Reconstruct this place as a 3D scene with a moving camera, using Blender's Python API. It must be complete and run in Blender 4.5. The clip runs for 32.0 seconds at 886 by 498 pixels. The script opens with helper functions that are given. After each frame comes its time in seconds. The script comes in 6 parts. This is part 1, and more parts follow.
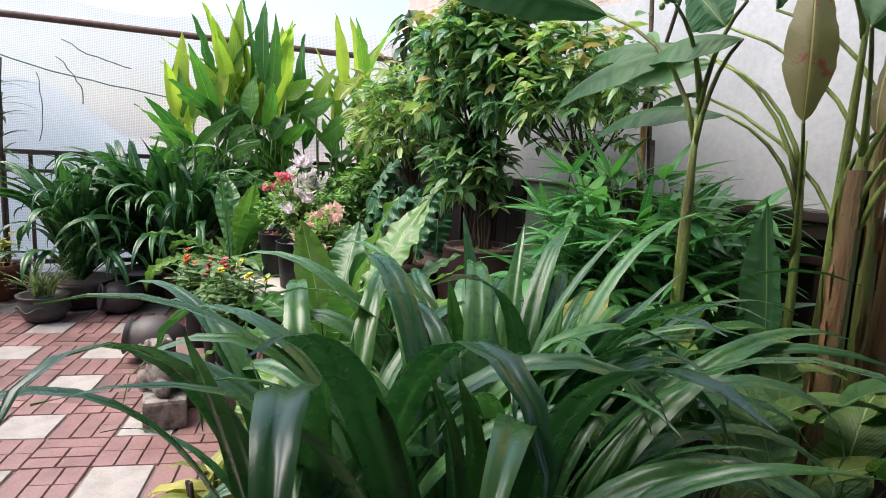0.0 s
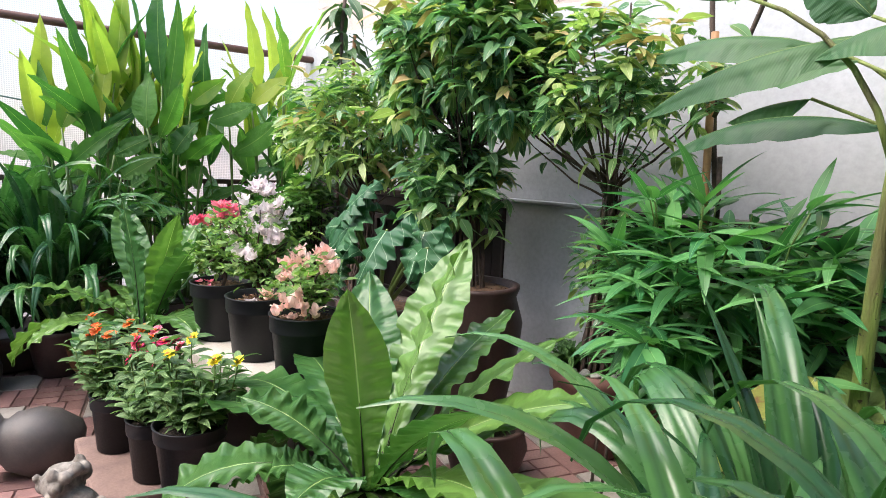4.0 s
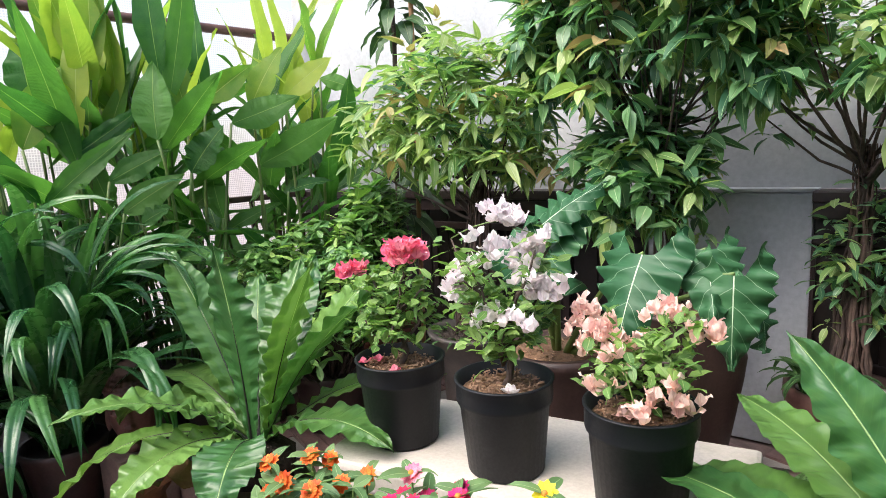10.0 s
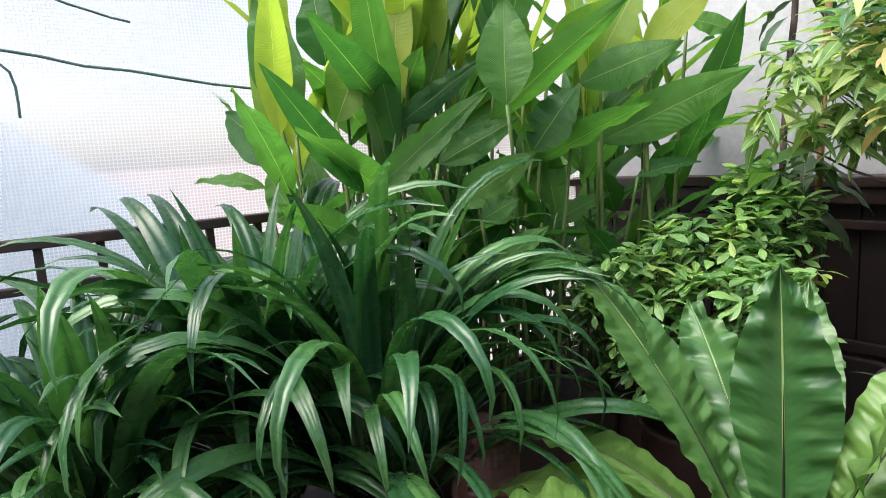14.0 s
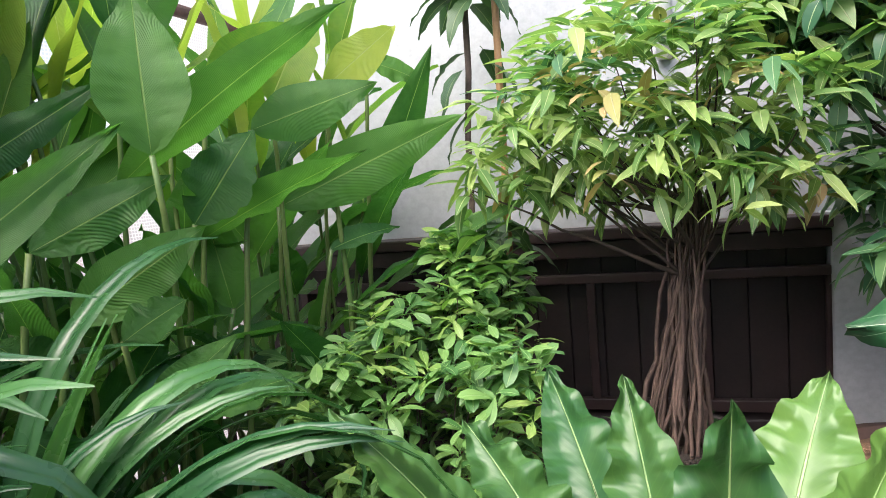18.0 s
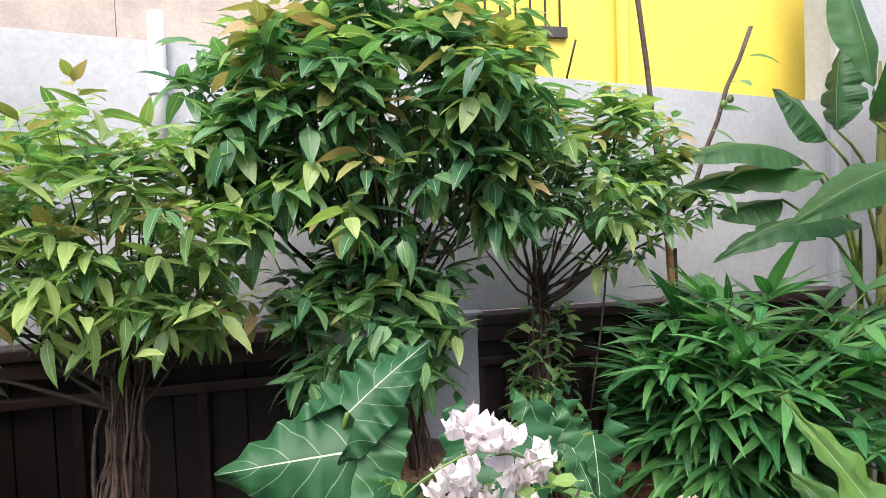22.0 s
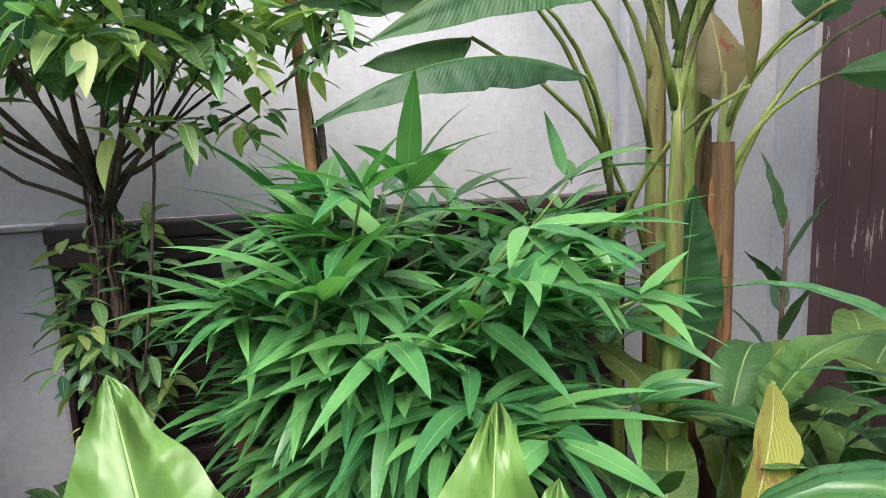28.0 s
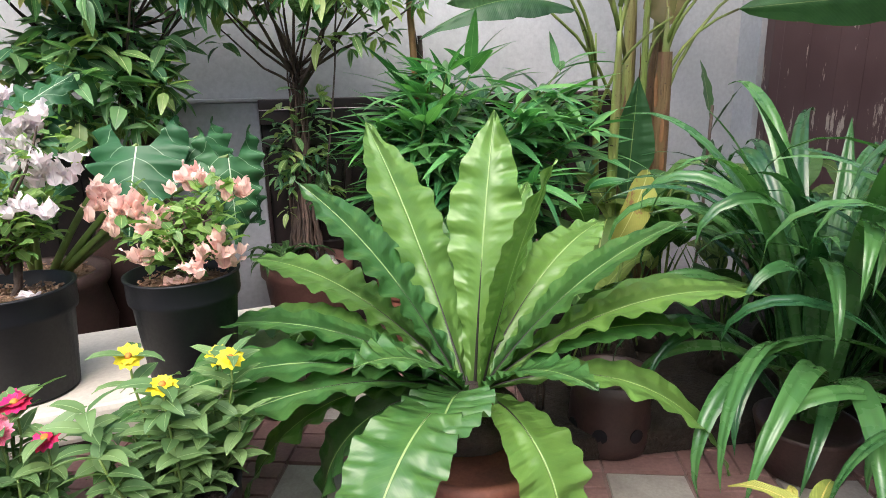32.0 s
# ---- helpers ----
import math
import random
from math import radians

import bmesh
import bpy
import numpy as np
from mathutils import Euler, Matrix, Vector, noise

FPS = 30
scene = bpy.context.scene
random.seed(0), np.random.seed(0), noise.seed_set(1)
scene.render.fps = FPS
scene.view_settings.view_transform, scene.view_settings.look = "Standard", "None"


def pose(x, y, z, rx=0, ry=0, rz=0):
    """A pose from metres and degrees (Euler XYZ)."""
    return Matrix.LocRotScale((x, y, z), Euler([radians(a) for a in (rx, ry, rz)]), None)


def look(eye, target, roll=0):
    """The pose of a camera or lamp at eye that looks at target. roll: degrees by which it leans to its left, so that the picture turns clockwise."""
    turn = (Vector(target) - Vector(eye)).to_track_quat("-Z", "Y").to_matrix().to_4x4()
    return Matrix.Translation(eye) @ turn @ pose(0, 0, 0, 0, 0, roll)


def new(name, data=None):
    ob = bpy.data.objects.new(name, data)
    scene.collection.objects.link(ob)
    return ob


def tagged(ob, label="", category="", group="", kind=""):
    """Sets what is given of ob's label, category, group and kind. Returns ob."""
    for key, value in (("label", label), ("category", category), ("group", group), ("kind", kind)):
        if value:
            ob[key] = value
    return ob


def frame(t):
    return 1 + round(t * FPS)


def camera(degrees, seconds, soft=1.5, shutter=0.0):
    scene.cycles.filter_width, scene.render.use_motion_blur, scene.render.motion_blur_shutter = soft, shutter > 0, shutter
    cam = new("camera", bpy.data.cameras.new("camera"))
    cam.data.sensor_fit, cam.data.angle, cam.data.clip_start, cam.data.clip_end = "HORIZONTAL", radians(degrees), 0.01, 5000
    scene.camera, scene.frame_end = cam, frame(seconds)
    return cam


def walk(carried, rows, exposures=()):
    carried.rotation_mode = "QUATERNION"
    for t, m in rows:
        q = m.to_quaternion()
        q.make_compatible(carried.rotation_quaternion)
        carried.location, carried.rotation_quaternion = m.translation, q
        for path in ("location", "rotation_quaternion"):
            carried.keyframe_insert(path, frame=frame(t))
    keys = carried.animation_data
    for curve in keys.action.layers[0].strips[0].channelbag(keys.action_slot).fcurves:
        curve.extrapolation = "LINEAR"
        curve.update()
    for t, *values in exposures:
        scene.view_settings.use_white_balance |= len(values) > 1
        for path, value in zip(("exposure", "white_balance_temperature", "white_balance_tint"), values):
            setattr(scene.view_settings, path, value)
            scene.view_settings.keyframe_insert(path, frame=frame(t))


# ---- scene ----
cam = camera(71.25, 32.0, soft=0.45)
# seconds, x, y, z in metres, and the turns rx, ry, rz in degrees
ROWS = [
    (0.0, -0.0889, 0.0147, 1.3920, 81.070, -2.960, 66.896),
    (0.5, -0.1889, 0.0299, 1.3942, 80.475, -3.326, 63.295),
    (1.0, -0.3146, -0.0374, 1.4065, 82.236, -3.824, 55.864),
    (1.5, -0.4254, -0.1141, 1.4163, 82.782, -3.079, 50.200),
    (2.0, -0.5630, -0.1661, 1.3957, 82.743, -4.534, 51.173),
    (2.5, -0.7529, -0.1566, 1.4116, 83.027, -3.026, 52.461),
    (3.0, -0.8866, -0.1293, 1.3905, 82.072, -3.278, 53.834),
    (3.5, -1.0146, -0.1763, 1.4086, 82.241, -2.817, 54.529),
    (5.5, -1.3203, -0.2748, 1.4275, 82.561, -0.290, 52.107),
    (6.0, -1.4381, -0.2642, 1.4413, 81.788, 0.750, 53.873),
    (6.5, -1.5447, -0.2775, 1.4295, 80.149, -0.383, 52.978),
    (7.0, -1.6888, -0.3648, 1.4358, 80.658, -0.288, 51.406),
    (7.5, -1.8112, -0.4752, 1.4414, 79.556, 1.790, 47.205),
    (8.0, -1.9499, -0.5113, 1.4269, 79.719, -0.154, 48.534),
    (8.5, -2.1411, -0.5072, 1.4426, 78.952, 1.413, 48.174),
    (9.0, -2.2787, -0.5161, 1.4337, 78.457, 0.602, 47.769),
    (9.5, -2.4632, -0.5698, 1.4519, 80.276, 2.244, 44.538),
    (10.0, -2.6408, -0.6387, 1.4659, 81.063, 2.676, 42.772),
    (10.5, -2.8036, -0.6617, 1.4455, 81.337, 0.975, 43.036),
    (11.0, -2.9637, -0.6435, 1.4573, 81.864, 2.619, 43.735),
    (11.5, -3.0848, -0.6319, 1.4573, 81.159, 1.453, 46.739),
    (12.0, -3.2633, -0.6589, 1.4760, 82.198, 2.287, 47.561),
    (12.5, -3.4026, -0.7217, 1.4713, 81.103, 3.731, 46.578),
    (13.0, -3.5813, -0.7314, 1.4336, 79.723, 2.129, 51.478),
    (13.5, -3.7736, -0.7758, 1.4489, 80.833, 3.344, 56.066),
    (16.0, -4.4039, -0.6930, 1.4381, 82.274, 4.304, 48.347),
    (16.5, -4.4465, -0.5812, 1.4454, 83.205, 3.310, 43.723),
    (17.0, -4.5140, -0.4856, 1.4590, 84.105, 3.161, 37.367),
    (17.5, -4.5491, -0.4305, 1.4740, 84.403, 4.436, 29.452),
    (18.0, -4.5250, -0.4085, 1.4666, 84.023, 4.929, 21.556),
    (18.5, -4.4843, -0.3923, 1.4549, 83.970, 4.432, 15.015),
    (19.0, -4.4086, -0.3496, 1.4584, 83.213, 4.951, 10.127),
    (19.5, -4.2931, -0.3095, 1.4763, 84.250, 3.601, 4.883),
    (20.0, -4.2101, -0.3016, 1.5324, 86.039, 1.459, 2.966),
    (20.5, -4.1266, -0.2957, 1.5750, 88.202, 1.041, 3.504),
    (21.0, -4.0505, -0.2850, 1.6280, 89.334, 0.762, 0.806),
    (21.5, -3.9575, -0.2825, 1.6466, 88.947, 2.156, -3.379),
    (22.0, -3.8521, -0.2992, 1.6435, 87.567, 2.068, -8.467),
    (22.5, -3.7453, -0.2493, 1.6171, 87.260, 3.515, -14.155),
    (23.0, -3.6026, -0.1656, 1.6090, 86.271, 2.265, -18.358),
    (23.5, -3.4950, -0.1116, 1.5860, 85.302, 2.250, -23.790),
    (24.0, -3.3164, -0.0270, 1.5792, 85.812, 0.510, -24.280),
    (24.5, -3.1537, 0.0411, 1.5550, 84.035, -0.037, -26.166),
    (25.0, -3.0313, 0.1353, 1.5373, 83.520, 0.837, -27.424),
    (25.5, -2.9361, 0.2689, 1.5265, 82.907, -0.516, -27.278),
    (27.5, -2.5815, 0.5277, 1.4455, 82.203, -0.756, -14.931),
    (28.0, -2.5822, 0.4112, 1.3911, 81.434, 2.040, -13.650),
    (28.5, -2.6246, 0.2729, 1.3742, 80.880, 2.263, -13.673),
    (29.0, -2.6424, 0.1232, 1.3490, 79.886, 2.266, -14.860),
    (29.5, -2.6406, -0.0075, 1.3289, 79.447, 2.164, -12.495),
    (30.0, -2.6590, -0.1818, 1.3125, 78.929, 2.251, -10.760),
    (30.5, -2.6931, -0.3372, 1.2958, 76.734, 2.223, -12.060),
    (31.0, -2.7577, -0.5139, 1.2826, 75.500, 1.516, -11.484),
    (31.5, -2.8231, -0.7229, 1.2895, 75.386, 0.934, -10.901),
    (32.0, -2.8325, -0.8602, 1.2827, 75.020, 1.261, -8.276),
]
walk(cam, [(t, pose(x, y, z, rx, ry, rz)) for t, x, y, z, rx, ry, rz in ROWS], exposures=[(0.0, 1.45), (1.0, 1.7), (6.0, 1.7), (13.0, 1.7), (16.0, 1.6), (17.0, 1.82), (18.0, 1.75), (21.0, 1.35), (23.0, 1.55), (25.0, 1.78), (28.0, 1.8), (30.0, 1.52), (32.0, 1.7)])

# ---- world, sun, exposure ----
world = bpy.data.worlds.new("sky")
scene.world = world
world.use_nodes = True
sky = world.node_tree.nodes.new("ShaderNodeTexSky")
sky.sky_type, sky.sun_disc = "NISHITA", False
sky.sun_elevation, sky.sun_rotation = radians(56), radians(-163)
sky.air_density, sky.dust_density, sky.ozone_density = 1.0, 4.0, 1.0
world.node_tree.nodes["Background"].inputs["Strength"].default_value = 0.15
world.node_tree.links.new(sky.outputs[0], world.node_tree.nodes["Background"].inputs["Color"])
sun = new("sun", bpy.data.lights.new("sun", "SUN"))
sun.data.energy, sun.data.angle, sun.data.color = 1.5, radians(60), (1.0, 0.96, 0.95)
sun.matrix_world = look((0, 0, 0), (0.15, 0.5, -0.8))

# ---- node helpers and materials ----


def node(nt, kind, _set=None, **ins):
    n = nt.nodes.new("ShaderNode" + kind)
    for k, v in (_set or {}).items():
        setattr_plain(n, k, v)
    for k, v in ins.items():
        key = int(k[1:]) if k[0] == "i" and k[1:].isdigit() else k.replace("_", " ")
        s = n.inputs[key]
        if isinstance(v, bpy.types.NodeSocket):
            nt.links.new(v, s)
        else:
            s.default_value = v
    return n


def setattr_plain(n, k, v):
    if k == "operation":
        n.operation = v
    elif k == "data_type":
        n.data_type = v
    elif k == "blend_type":
        n.blend_type = v
    elif k == "feature":
        n.feature = v
    elif k == "wave_type":
        n.wave_type = v
    elif k == "bands_direction":
        n.bands_direction = v


def ma(nt, op, a, b=0.0, c=0.0, clamp=False):
    n = node(nt, "Math", {"operation": op}, i0=a, i1=b, i2=c)
    n.use_clamp = clamp
    return n.outputs[0]


def mixc(nt, f, a, b, how="MIX"):
    n = nt.nodes.new("ShaderNodeMix")
    n.data_type, n.blend_type = "RGBA", how
    for i, v in ((0, f), (6, a), (7, b)):
        if isinstance(v, bpy.types.NodeSocket):
            nt.links.new(v, n.inputs[i])
        else:
            n.inputs[i].default_value = v if i == 0 else (*v, 1)[:4]
    return n.outputs[2]


def ramp(nt, f, lo, hi):
    n = node(nt, "MapRange", i0=f, i1=lo, i2=hi, i3=0.0, i4=1.0)
    n.interpolation_type = "SMOOTHSTEP"
    return n.outputs[0]


def blank(name):
    m = bpy.data.materials.new(name)
    m.use_nodes = True
    m.node_tree.nodes.clear()
    return m, m.node_tree


def finish(nt, shader):
    out = nt.nodes.new("ShaderNodeOutputMaterial")
    nt.links.new(shader, out.inputs["Surface"])


def noise_at(nt, scale, detail=4.0, rough=0.6, vec=None):
    co = vec or node(nt, "TexCoord").outputs["Object"]
    return node(nt, "TexNoise", Vector=co, Scale=scale, Detail=detail, Roughness=rough).outputs["Fac"]


def plain(name, col, col2=None, scale=12.0, rough=0.6, metal=0.0, bump=0.15, fine=90.0, spread=0.18, depth=0.004, spec=0.5):
    """A surface with broad stains towards col2, fine grain and a slight shift of tone from piece to piece."""
    m, nt = blank(name)
    col2 = col2 or tuple(c * 0.6 for c in col)
    big, small = noise_at(nt, scale), noise_at(nt, fine, 3.0)
    rnd = node(nt, "ObjectInfo").outputs["Random"]
    c = mixc(nt, ramp(nt, big, 0.35, 0.75), col, col2)
    c = mixc(nt, ma(nt, "MULTIPLY", ma(nt, "SUBTRACT", small, 0.35, clamp=True), 0.8), c, tuple(x * 0.55 for x in col2))
    v = ma(nt, "ADD", 1.0 - spread / 2, ma(nt, "MULTIPLY", rnd, spread))
    hsv = node(nt, "HueSaturation", Color=c, Value=v)
    b = node(nt, "Bump", Strength=bump, Distance=depth, Height=ma(nt, "ADD", ma(nt, "MULTIPLY", small, 0.6), big))
    p = node(nt, "BsdfPrincipled", Base_Color=hsv.outputs[0], Metallic=metal,
             Roughness=ma(nt, "ADD", rough - 0.1, ma(nt, "MULTIPLY", small, 0.2)), Normal=b.outputs[0])
    p.inputs["Specular IOR Level"].default_value = spec
    finish(nt, p.outputs[0])
    return m


def leafy(name, dark, light, rib=None, ribw=0.05, veins=0.0, slant=0.25, trans=0.3, rough=0.38, spots=0.0, spot_col=(0.25, 0.14, 0.04), tone=0.5, under=None, vein_col=None, vein_w=0.12, sheen=0.5, tint=(1.15, 1.42, 0.75), ridges=0.0, vein_h=0.5, vein_mix=0.1, pucker=0.0, folds=11.0, sat=0.92):
    """Leaf skin: midrib and side veins along the leaf's own u (length) and v (width), tone that differs leaf by leaf, light shining through."""
    m, nt = blank(name)
    uv = node(nt, "SeparateXYZ", i0=node(nt, "UVMap").outputs[0])
    u, v = uv.outputs[0], uv.outputs[1]
    av = ma(nt, "ABSOLUTE", ma(nt, "SUBTRACT", ma(nt, "MULTIPLY", v, 2.0), 1.0))
    rnd = ma(nt, "FRACT", ma(nt, "ADD", node(nt, "ObjectInfo").outputs["Random"], node(nt, "NewGeometry").outputs["Random Per Island"]))
    grain = noise_at(nt, 14.0, 3.0)
    f = ma(nt, "ADD", ma(nt, "MULTIPLY", ramp(nt, rnd, 0.0, 1.0), tone), ma(nt, "MULTIPLY", ma(nt, "SUBTRACT", grain, 0.5), 0.9), clamp=True)
    c = mixc(nt, f, dark, light)
    h = ma(nt, "MULTIPLY", grain, 0.3)
    if veins:
        ph = ma(nt, "FRACT", ma(nt, "MULTIPLY", ma(nt, "SUBTRACT", u, ma(nt, "MULTIPLY", av, slant)), veins))
        tri = ma(nt, "ABSOLUTE", ma(nt, "SUBTRACT", ph, 0.5))
        line = ma(nt, "SUBTRACT", 1.0, ramp(nt, tri, 0.0, vein_w))
        c = mixc(nt, ma(nt, "MULTIPLY", line, vein_mix), c, vein_col or tuple(min(1, x * 1.7 + 0.01) for x in light))
        h = ma(nt, "ADD", h, ma(nt, "MULTIPLY", tri, vein_h))
    if ridges:
        h = ma(nt, "ADD", h, ma(nt, "MULTIPLY", ma(nt, "COSINE", ma(nt, "MULTIPLY", v, 6.2832 * ridges)), 0.2))
    if spots:
        s = ramp(nt, noise_at(nt, 9.0, 5.0, 0.7), 0.72 - spots * 0.2, 0.8 - spots * 0.2)
        c = mixc(nt, s, c, spot_col)
    if rib:
        mid = ma(nt, "SUBTRACT", 1.0, ramp(nt, av, ribw * 0.5, ribw))
        c = mixc(nt, mid, c, rib)
        h = ma(nt, "ADD", h, ma(nt, "MULTIPLY", mid, 1.2))
    c = node(nt, "HueSaturation", Saturation=sat, Color=c).outputs[0]
    b = node(nt, "Bump", Strength=0.55, Distance=0.004, Height=h)
    if pucker:
        side = ma(nt, "MULTIPLY", ma(nt, "GREATER_THAN", v, 0.5), 7.3)
        co = node(nt, "CombineXYZ", i0=ma(nt, "SUBTRACT", ma(nt, "MULTIPLY", u, folds), ma(nt, "MULTIPLY", av, folds * 0.03)), i1=ma(nt, "ADD", side, ma(nt, "MULTIPLY", av, 0.5)), i2=ma(nt, "MULTIPLY", rnd, 40.0))
        wave = noise_at(nt, 1.6, 1.0, 0.4, co.outputs[0])
        b2 = node(nt, "Bump", Strength=1.0, Distance=pucker, Height=ma(nt, "MULTIPLY", wave, ramp(nt, av, 0.02, 0.55)))
        nt.links.new(b2.outputs[0], b.inputs["Normal"])
    p = node(nt, "BsdfPrincipled", Base_Color=c, Roughness=ma(nt, "ADD", rough, ma(nt, "MULTIPLY", grain, 0.15)), Normal=b.outputs[0])
    p.inputs["Specular IOR Level"].default_value = sheen
    t = node(nt, "BsdfTranslucent", Color=mixc(nt, 1.0, c, tint, "MULTIPLY"), Normal=b.outputs[0])
    finish(nt, node(nt, "MixShader", i0=trans, i1=p.outputs[0], i2=t.outputs[0]).outputs[0])
    return m


M = {}
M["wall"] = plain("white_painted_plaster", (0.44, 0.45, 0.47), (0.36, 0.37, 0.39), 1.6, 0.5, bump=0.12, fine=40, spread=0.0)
M["pillar"] = plain("grey_painted_plaster", (0.5, 0.51, 0.55), (0.4, 0.41, 0.44), 2.0, 0.6, bump=0.12, fine=40, spread=0.0)
m, nt = blank("pale_blue_tarpaulin")
folds = noise_at(nt, 2.0, 4.0)
c = mixc(nt, folds, (0.5, 0.63, 0.73), (0.62, 0.74, 0.82))
finish(nt, node(nt, "MixShader", i0=0.65, i1=node(nt, "BsdfDiffuse", Color=c).outputs[0], i2=node(nt, "BsdfTranslucent", Color=c).outputs[0]).outputs[0])
M["tarp"] = m
M["beige"] = plain("bare_plaster_blocks", (0.5, 0.42, 0.36), (0.36, 0.31, 0.28), 6.0, 0.85, bump=0.5, fine=60)
M["yellow_wall"] = plain("yellow_painted_wall", (0.8, 0.62, 0.09), (0.72, 0.56, 0.1), 3.0, 0.6, spread=0.05)
M["timber"] = plain("dark_stained_timber", (0.02, 0.011, 0.011), (0.009, 0.006, 0.006), 9.0, 0.55, fine=70, bump=0.3, spread=0.3)
M["timber_rail"] = plain("dark_red_painted_timber", (0.034, 0.018, 0.018), (0.02, 0.011, 0.011), 12.0, 0.45, fine=60, bump=0.3)
M["iron"] = plain("rusty_dark_iron", (0.045, 0.03, 0.026), (0.09, 0.045, 0.03), 20.0, 0.55, bump=0.4)
M["rustpipe"] = plain("rusty_pipe", (0.16, 0.075, 0.055), (0.09, 0.04, 0.03), 16.0, 0.6, bump=0.4)
M["black_pot"] = plain("black_moulded_plastic", (0.008, 0.009, 0.012), (0.013, 0.014, 0.017), 8.0, 0.5, bump=0.05, fine=120, spread=0.1, spec=0.25)
M["terracotta"] = plain("terracotta", (0.2, 0.07, 0.046), (0.1, 0.038, 0.028), 11.0, 0.75, bump=0.4)
M["brown_clay"] = plain("dark_brown_clay", (0.058, 0.031, 0.027), (0.032, 0.018, 0.016), 7.0, 0.5, bump=0.3)
M["brown_red"] = plain("reddish_brown_terracotta", (0.16, 0.075, 0.062), (0.1, 0.045, 0.038), 9.0, 0.6, bump=0.3)
M["grey_clay"] = plain("grey_black_clay", (0.045, 0.04, 0.04), (0.075, 0.06, 0.055), 8.0, 0.55, bump=0.3)
M["soil"] = plain("dark_soil", (0.028, 0.018, 0.012), (0.012, 0.008, 0.006), 14.0, 0.95, bump=1.0, fine=60, depth=0.02)
M["husk"] = plain("coir_and_husk_mulch", (0.2, 0.11, 0.06), (0.1, 0.055, 0.032), 30.0, 0.9, bump=1.0, fine=110, depth=0.01)
M["chip"] = plain("wood_chip", (0.3, 0.19, 0.12), (0.14, 0.08, 0.05), 30.0, 0.9, bump=0.4, spread=0.9)
M["concrete"] = plain("worn_red_concrete", (0.2, 0.13, 0.11), (0.13, 0.085, 0.075), 9.0, 0.85, bump=0.5)
M["tabletop"] = plain("cream_stone_top", (0.5, 0.46, 0.41), (0.39, 0.36, 0.31), 5.0, 0.5, bump=0.1)
M["brick"] = plain("red_floor_brick", (0.29, 0.17, 0.158), (0.2, 0.112, 0.105), 5.0, 0.36, bump=0.3, fine=80, spread=0.5)
M["slab"] = plain("cream_floor_slab", (0.39, 0.36, 0.33), (0.28, 0.25, 0.225), 8.0, 0.5, bump=0.25, spread=0.25)
M["mortar"] = plain("floor_mortar", (0.25, 0.17, 0.155), (0.16, 0.11, 0.1), 9.0, 0.8, bump=0.4)
M["stone"] = plain("weathered_carved_stone", (0.3, 0.27, 0.24), (0.07, 0.06, 0.05), 16.0, 0.9, bump=0.7, fine=60)
M["pebble"] = plain("pale_pebble", (0.4, 0.39, 0.37), (0.28, 0.27, 0.25), 20.0, 0.6, bump=0.2, spread=0.4)
M["dark_stone"] = plain("dark_carved_stone", (0.07, 0.07, 0.068), (0.035, 0.035, 0.035), 18.0, 0.7, bump=0.6)
M["white_metal"] = plain("white_painted_metal", (0.75, 0.74, 0.72), (0.55, 0.53, 0.5), 6.0, 0.4, bump=0.1)
M["steel"] = plain("brushed_steel", (0.5, 0.5, 0.5), (0.35, 0.35, 0.35), 14.0, 0.3, metal=1.0, bump=0.05)
M["black_paint"] = plain("black_painted_metal", (0.012, 0.012, 0.014), (0.02, 0.02, 0.022), 8.0, 0.4)
M["white_plastic"] = plain("off_white_plastic", (0.68, 0.64, 0.58), (0.55, 0.52, 0.46), 5.0, 0.45, bump=0.03)
M["yellow_plastic"] = plain("yellow_plastic", (0.75, 0.55, 0.02), None, 5.0, 0.4)
M["blue_label"] = plain("blue_label", (0.03, 0.12, 0.4), None, 5.0, 0.5)
M["plywood"] = plain("plywood", (0.42, 0.28, 0.16), (0.34, 0.22, 0.12), 8.0, 0.6)
M["bamboo_cane"] = plain("dry_bamboo_cane", (0.4, 0.22, 0.1), (0.28, 0.14, 0.06), 9.0, 0.5, bump=0.2)
M["bark"] = plain("grey_brown_bark", (0.1, 0.07, 0.055), (0.05, 0.034, 0.028), 22.0, 0.9, bump=0.9, fine=80, depth=0.008)
M["root"] = plain("aerial_root_bark", (0.1, 0.064, 0.05), (0.045, 0.028, 0.024), 22.0, 0.85, bump=0.8, fine=80, spread=1.2)
M["twig"] = plain("dark_twig", (0.06, 0.04, 0.03), (0.03, 0.022, 0.018), 30.0, 0.8)
M["green_stem"] = plain("green_stem", (0.14, 0.22, 0.05), (0.09, 0.15, 0.04), 10.0, 0.45, bump=0.15)


